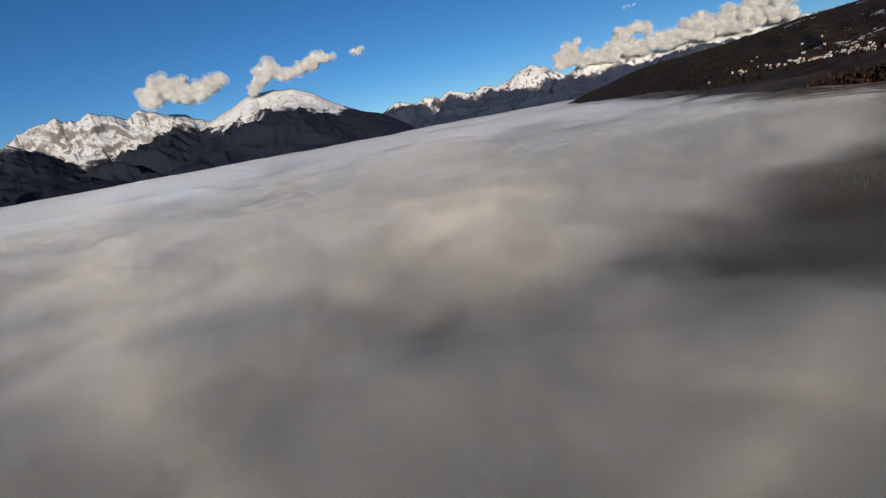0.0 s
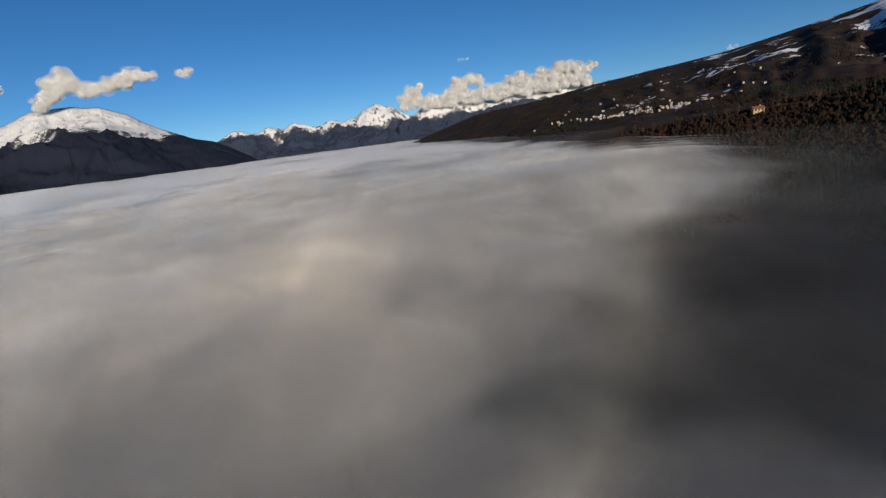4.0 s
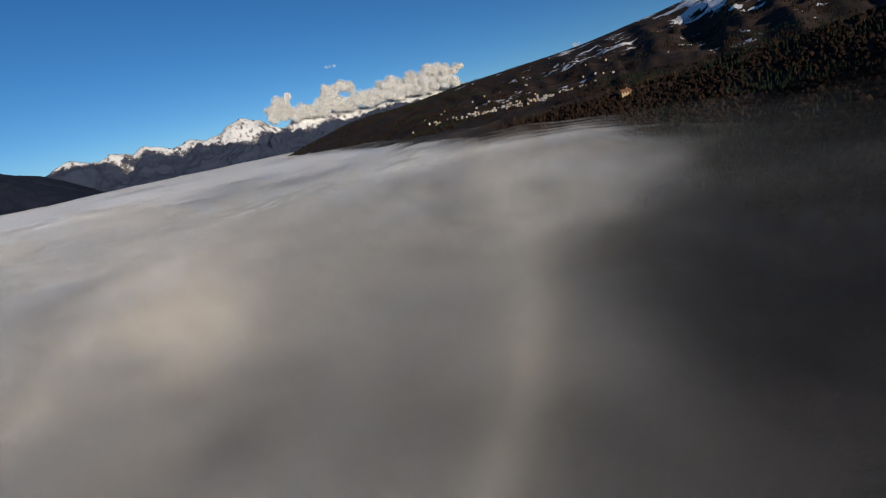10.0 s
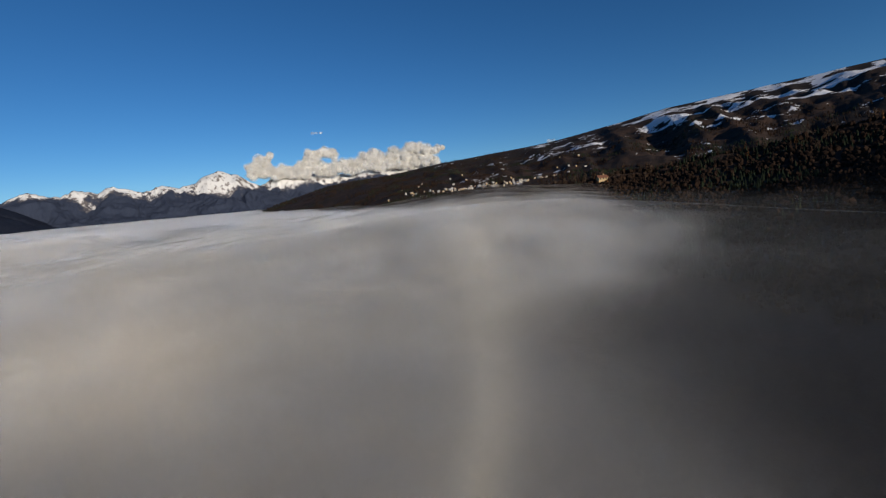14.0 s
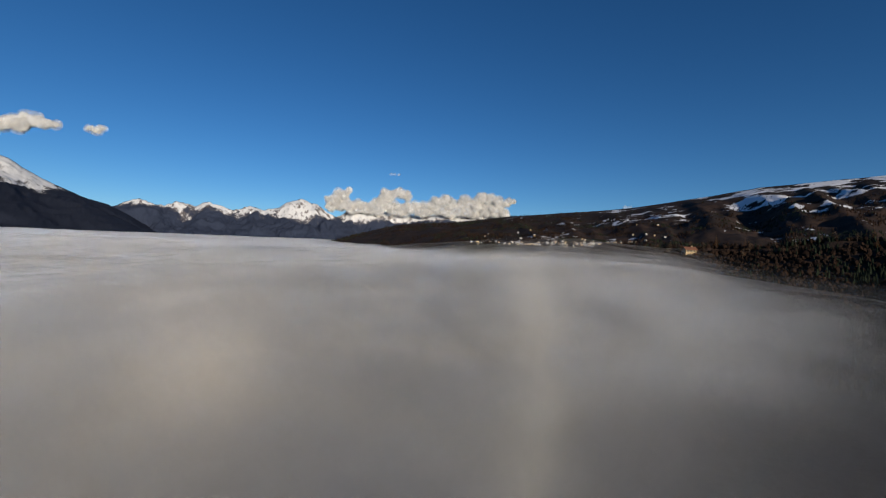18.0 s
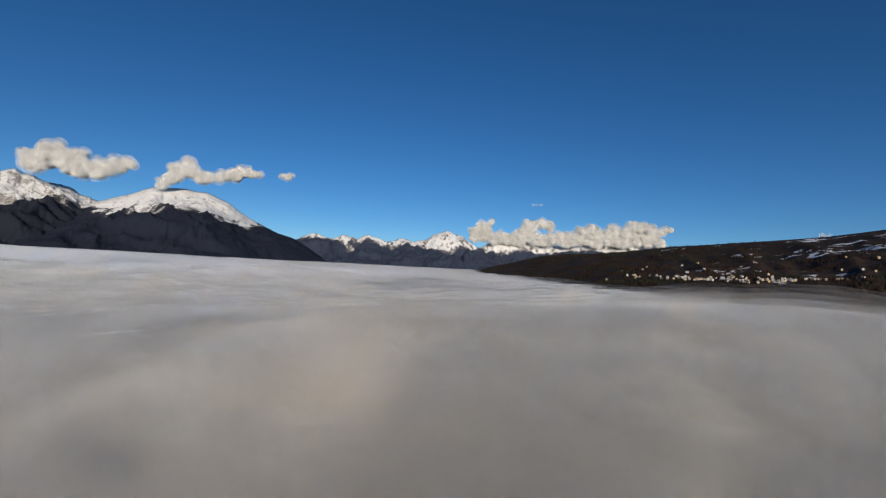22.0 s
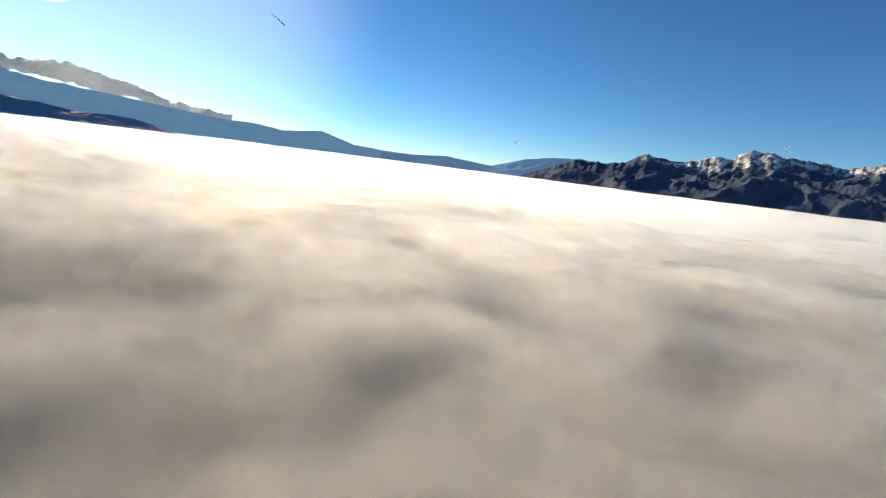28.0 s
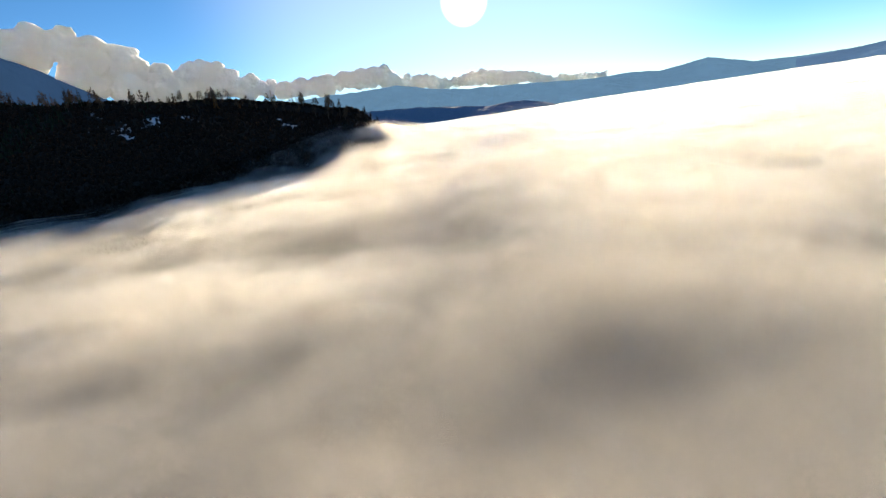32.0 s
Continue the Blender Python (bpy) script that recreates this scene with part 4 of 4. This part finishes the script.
def conifer(seed, height, mat_bark, mat_needle, label, name):
    rng = np.random.default_rng(seed)
    trunk = [tube((0, 0, -0.6), (0, 0, height * 0.97), height * 0.02, height * 0.003)]
    v, f, n = [], [], 0
    for z in np.linspace(0.14, 0.95, 13):
        reach = height * 0.20 * (1.04 - z) ** 0.85
        for k in range(9):
            a = rng.uniform(0, 2 * np.pi)
            r = reach * rng.uniform(0.7, 1.2)
            d, s = np.array((math.cos(a), math.sin(a), 0)), np.array((-math.sin(a), math.cos(a), 0))
            o = np.array((0, 0, z * height))
            v += [o, o + d * r * 0.55 + s * r * 0.28 + (0, 0, -0.05 * r), o + d * r + (0, 0, -0.42 * r), o + d * r * 0.55 - s * r * 0.28 + (0, 0, -0.05 * r)]
            f += [(n, n + 1, n + 2), (n, n + 2, n + 3)]
            n += 4
    base = new(name)
    tagged(base, label, "tree", group="trees along the wooded spur")
    t = new("trunk", joined("trunk", trunk, mat_bark, True))
    c = new("crown", joined("crown", [(np.array(v), np.array(f))], mat_needle, False))
    t.parent = c.parent = base
    return base


def mat_tree(name, a, b, island=False):
    m, nt, bsdf = material(name)
    if island:
        r = nt.nodes.new("ShaderNodeNewGeometry").outputs["Random Per Island"]
    else:
        r = nt.nodes.new("ShaderNodeObjectInfo").outputs["Random"]
    n = noise_node(nt, 0.9, 3.0, 0.6)
    nt.links.new(mix_rgb(nt, math_node(nt, "ADD", math_node(nt, "MULTIPLY", r, 0.7), math_node(nt, "MULTIPLY", n, 0.4), clamp=True), a, b), bsdf.inputs["Base Color"])
    bsdf.inputs["Roughness"].default_value = 0.95
    bsdf.inputs["Specular IOR Level"].default_value = 0.1
    return m


def crest_point(s):
    """A point at the share s of the spur's crest."""
    xy = np.array(CREST)[:, :2]
    d = np.concatenate([[0], np.cumsum(np.hypot(*np.diff(xy, axis=0).T))])
    return np.interp(s * d[-1], d, xy[:, 0]), np.interp(s * d[-1], d, xy[:, 1])


def build_trees():
    bark = mat_plain("bark", (0.09, 0.07, 0.055))
    twig = mat_tree("bare_twigs", (0.035, 0.026, 0.020), (0.11, 0.070, 0.042))
    gold = mat_tree("larch_needles", (0.12, 0.050, 0.018), (0.20, 0.095, 0.030))
    green = mat_tree("spruce_needles", (0.010, 0.018, 0.010), (0.030, 0.045, 0.022))
    kinds = [bare_tree(1, 10, bark, twig, "leafless brown tree on the spur's crest"), bare_tree(2, 12, bark, twig, "tall leafless tree with a thin crown"),
             bare_tree(3, 8, bark, twig, "small leafless tree among others"), conifer(4, 11, bark, gold, "rust-coloured larch in late autumn", "larch"),
             conifer(5, 12, bark, green, "dark green spruce on the slope", "spruce"), bare_tree(6, 9, bark, twig, "leafless brown tree on the spur's crest")]
    rng = np.random.default_rng(7)
    spots = []
    for k in range(290):
        if k < 185:
            s, off = rng.uniform(0.56, 0.955), rng.normal(0, 5)
        elif k < 245:
            s, off = rng.uniform(0.24, 0.52), rng.normal(0, 16)
        else:
            s, off = rng.uniform(0.03, 0.26), rng.normal(0, 7)
        x, y = crest_point(s)
        x, y = x + off, y + rng.normal(0, 5)
        kind = rng.choice([0, 1, 2, 5, 4, 3], p=[0.26, 0.16, 0.22, 0.22, 0.08, 0.06] if k < 185 else [0.18, 0.1, 0.2, 0.14, 0.16, 0.22])
        spots.append((kind, x, y, rng.uniform(0.75, 1.35) if k < 185 else rng.uniform(0.55, 0.9), rng.uniform(0, 360)))
    first = {}
    for kind, x, y, s, turn in spots:
        z = float(ground_height(x, y))
        m = pose(x, y, z, 0, 0, turn) @ Matrix.Scale(s, 4)
        ob = kinds[kind]
        if kind in first:
            c = copy_thing(ob, pose(0, 0, 0))
            c.matrix_basis = m
        else:
            first[kind] = True
            ob.matrix_basis = m


def scatter(name, label, points, heights, mat, seed, wide=0.34, kind="round"):
    """A wood of many small rough crowns, joined."""
    rng = np.random.default_rng(seed)
    if kind == "round":
        v0, f0 = ball(1)
        v0 = v0 * np.array((wide, wide, 0.5)) + np.array((0, 0, 0.40))
    else:
        a = np.linspace(0, 2 * np.pi, 7, endpoint=False)
        low = np.stack([np.cos(a) * wide * 0.62, np.sin(a) * wide * 0.62, 0 * a + 0.02], 1)
        v0 = np.concatenate([low, [[0, 0, 1.0]]])
        f0 = np.array([(k, (k + 1) % 7, 7) for k in range(7)])
    n, m = len(points), len(v0)
    wob = rng.normal(1, 0.22, (n, m, 1)) if kind == "round" else rng.normal(1, 0.14, (n, m, 1))
    c = np.array((0, 0, 0.4))
    turn = rng.uniform(0, 2 * np.pi, n)
    v = (v0 - c)[None] * wob + c
    co, si = np.cos(turn)[:, None], np.sin(turn)[:, None]
    v = np.stack([v[..., 0] * co - v[..., 1] * si, v[..., 0] * si + v[..., 1] * co, v[..., 2]], -1) * heights[:, None, None] + points[:, None, :]
    f = (f0[None] + (np.arange(n) * m)[:, None, None]).reshape(-1, 3)
    ob = new(name, joined(name, [(v.reshape(-1, 3), f)], mat, False))
    return tagged(ob, label, "trees", kind="stuff")


def build_woods():
    rng = np.random.default_rng(17)
    brown = mat_tree("brown_wood", (0.013, 0.009, 0.007), (0.034, 0.019, 0.012), True)
    dark = mat_tree("dark_conifers", (0.008, 0.013, 0.008), (0.028, 0.036, 0.020), True)
    rust = mat_tree("rust_wood", (0.07, 0.030, 0.013), (0.16, 0.075, 0.028), True)
    s = rng.uniform(0.0, 1.0, 66000)
    x, y = crest_point(s)
    x, y = x + rng.uniform(-230, 100, len(s)), y + rng.uniform(-60, 60, len(s))
    z = ground_height(x, y)
    low = -43.3 + 2 * fbm(x / 30, y / 30, 0, 3, seed=93) * (y > 0)
    keep = (z > low) & (snow_patch(x, y, z) < rng.uniform(0.3, 1.5, len(x)))
    P = np.stack([x, y, z - 0.5], 1)[keep]
    h = rng.uniform(2.0, 4.2, len(P))
    pick = fbm(P[:, 0] / 50, P[:, 1] / 50, 0, 3, seed=91) + rng.normal(0, 0.25, len(P))
    c, r = pick > 0.8, (pick < -0.6) & (P[:, 1] > 0) & (P[:, 2] > -24)
    scatter("bare_wood", "dense brown leafless wood on the spur", P[~c & ~r], h[~c & ~r], brown, 1, 0.34, "round")
    scatter("conifer_wood", "dark green conifers among bare trees", P[c], h[c] * 1.25, dark, 2, 0.30, "cone")
    scatter("larch_wood", "rust-brown larches among bare trees", P[r], h[r] * 1.2, rust, 3, 0.30, "cone")
    az, rr = rng.uniform(2, 75, 42000), 820 + 1200 * rng.uniform(0, 1, 42000) ** 1.2
    x, y = rr * np.sin(np.radians(az)), rr * np.cos(np.radians(az))
    clump = fbm(x / 60, y / 60, 0, 4, seed=95)
    open_field = smooth(0.30, 0.5, fbm(az / 3.2, rr / 60, 0, 4, seed=41))
    land = ground_height(x, y)
    keep = (clump > -0.2) & (open_field < 0.3) & (land < 120 + 60 * rng.uniform(-1, 1, len(x)))
    P = np.stack([x, y, land - 0.5], 1)[keep]
    h = rng.uniform(2.6, 5.2, len(P)) * (0.8 + 0.3 * rr[keep] / 1000)
    c = clump[keep] + rng.normal(0, 0.2, len(P)) > 0.55
    scatter("far_bare_wood", "brown leafless woods on the far hillside", P[~c], h[~c], brown, 4, 0.46, "cone")
    scatter("far_conifer_wood", "dark conifer stands on the far hillside", P[c], h[c], dark, 5, 0.36, "cone")


# ---- village ----
def box(x0, x1, y0, y1, z0, z1):
    v = np.array([(x, y, z) for z in (z0, z1) for y in (y0, y1) for x in (x0, x1)], float)
    q = np.array([(0, 2, 3, 1), (4, 5, 7, 6), (0, 1, 5, 4), (2, 6, 7, 3), (0, 4, 6, 2), (1, 3, 7, 5)])
    return v, np.concatenate([q[:, [0, 1, 2]], q[:, [0, 2, 3]]])


def gable(w, d, z0, z1, over=0.5, thick=0.3):
    x, y = w / 2 + over, d / 2 + over
    v = np.array([(-x, -y, z0), (x, -y, z0), (x, 0, z1), (-x, 0, z1), (x, y, z0), (-x, y, z0)], float)
    v = np.concatenate([v, v - np.array((0, 0, thick))])
    f = [(0, 1, 2), (0, 2, 3), (3, 2, 4), (3, 4, 5), (6, 8, 7), (6, 9, 8), (9, 10, 8), (9, 11, 10), (0, 6, 7), (0, 7, 1), (5, 4, 10), (5, 10, 11),
         (0, 3, 9), (0, 9, 6), (3, 5, 11), (3, 11, 9), (1, 7, 8), (1, 8, 2), (2, 8, 10), (2, 10, 4)]
    return v, np.array(f)


def part(name, geometry, mat, parent, label=""):
    ob = new(name, joined(name, geometry, mat, False))
    ob.parent = parent
    if label:
        ob["label"] = label
    return ob


def house(w, d, h, wall_mat, roof_mat, pane_mat, label):
    base = new("house")
    tagged(base, label, "house", group="village houses above the fog")
    g = d * 0.32
    ends = (np.array([(-w / 2, -d / 2, h), (-w / 2, d / 2, h), (-w / 2, 0, h + g), (w / 2, -d / 2, h), (w / 2, d / 2, h), (w / 2, 0, h + g)]), np.array([(0, 2, 1), (3, 4, 5)]))
    part("wall", [box(-w / 2, w / 2, -d / 2, d / 2, -3, h), ends], wall_mat, base)
    roof = part("roof", [gable(w, d, h, h + g + 0.25)], roof_mat, base)
    part("chimney", [box(w * 0.2, w * 0.2 + 0.7, 0.3, 1.0, h + g * 0.4, h + g + 1.0)], wall_mat, roof)
    for k in range(3):
        x = (k - 1) * w * 0.3
        part("window", [box(x - 0.5, x + 0.5, -d / 2 - 0.05, -d / 2 + 0.05, h * 0.55, h * 0.55 + 1.2)], pane_mat, base)
    return base


def build_village():
    plaster = [mat_plain("plaster_white", (0.50, 0.48, 0.44)), mat_plain("plaster_cream", (0.62, 0.52, 0.38)), mat_plain("plaster_ochre", (0.55, 0.40, 0.22))]
    roofs = [mat_plain("roof_snow", (0.60, 0.60, 0.62)), mat_plain("roof_tile", (0.22, 0.10, 0.06)), mat_plain("roof_grey", (0.24, 0.22, 0.21))]
    pane = mat_plain("dark_pane", (0.03, 0.035, 0.04), 0.2)
    rng = np.random.default_rng(23)
    models = [house(9, 7.5, 5, plaster[0], roofs[0], pane, "white plastered house with a snowy roof"), house(8, 7, 4.5, plaster[1], roofs[1], pane, "cream house with a red tiled roof"),
              house(12, 7, 5, plaster[0], roofs[2], pane, "long white house with a grey roof"), house(8, 7, 5, plaster[2], roofs[0], pane, "ochre house with a snowy roof")]
    used = set()
    for k in range(120):
        az = 31 + rng.normal(0, 4.4) if k < 100 else rng.uniform(17, 46)
        r = 905 + 3.0 * abs(az - 31) + abs(rng.normal(0, 26)) if k < 100 else rng.uniform(900, 1250)
        x, y = r * math.sin(radians(az)), r * math.cos(radians(az))
        m = pose(x, y, float(ground_height(x, y)) + 0.8, 0, 0, rng.uniform(0, 360)) @ Matrix.Scale(rng.uniform(0.34, 0.46), 4)
        j = int(rng.integers(0, 4))
        if j in used:
            copy_thing(models[j], pose(0, 0, 0)).matrix_basis = m
        else:
            used.add(j)
            models[j].matrix_basis = m
    # the farmhouse on the spur
    farm = house(7, 5, 3.2, plaster[2], roofs[1], pane, "ochre farmhouse with a red roof on the spur")
    farm["group"] = ""
    x, y = 415 * math.sin(radians(43.3)), 415 * math.cos(radians(43.3))
    farm.matrix_basis = pose(x, y, float(ground_height(x, y)) + 0.5, 0, 0, -20)


def build_contrail():
    c, d = np.array(heading(CONTRAIL[0], CONTRAIL[1])) * 4300, np.array(heading(CONTRAIL[2], CONTRAIL[3])) * 4300
    pts = [c + (d - c) * t for t in np.linspace(0, 1, 8)]
    parts = [tube(p, q, 1.0 + 6 * t, 1.0 + 6 * (t + 0.14), 8) for t, p, q in zip(np.linspace(0, 0.86, 7), pts, pts[1:])]
    tagged(new("contrail", joined("contrail", parts, MAT_CLOUD)), "short bright vapour trail of a distant aircraft", "contrail")


CONTRAIL = (-171.9, 14.8, -170.3, 13.8)
# last cloud material: same cloud, rim gloss raised to brighten the southern heaps
MAT_GROUND, MAT_CLOUD, MAT_WISP, MAT_BRIGHT_RIM = mat_ground(), mat_cloud("cloud_white"), mat_cloud("cloud_wisp", True), mat_cloud("cloud_bright_rim", False, 2.0)
build_ground()
build_fog()
build_mountains()
build_clouds()
build_contrail()
build_woods()
build_trees()
build_village()
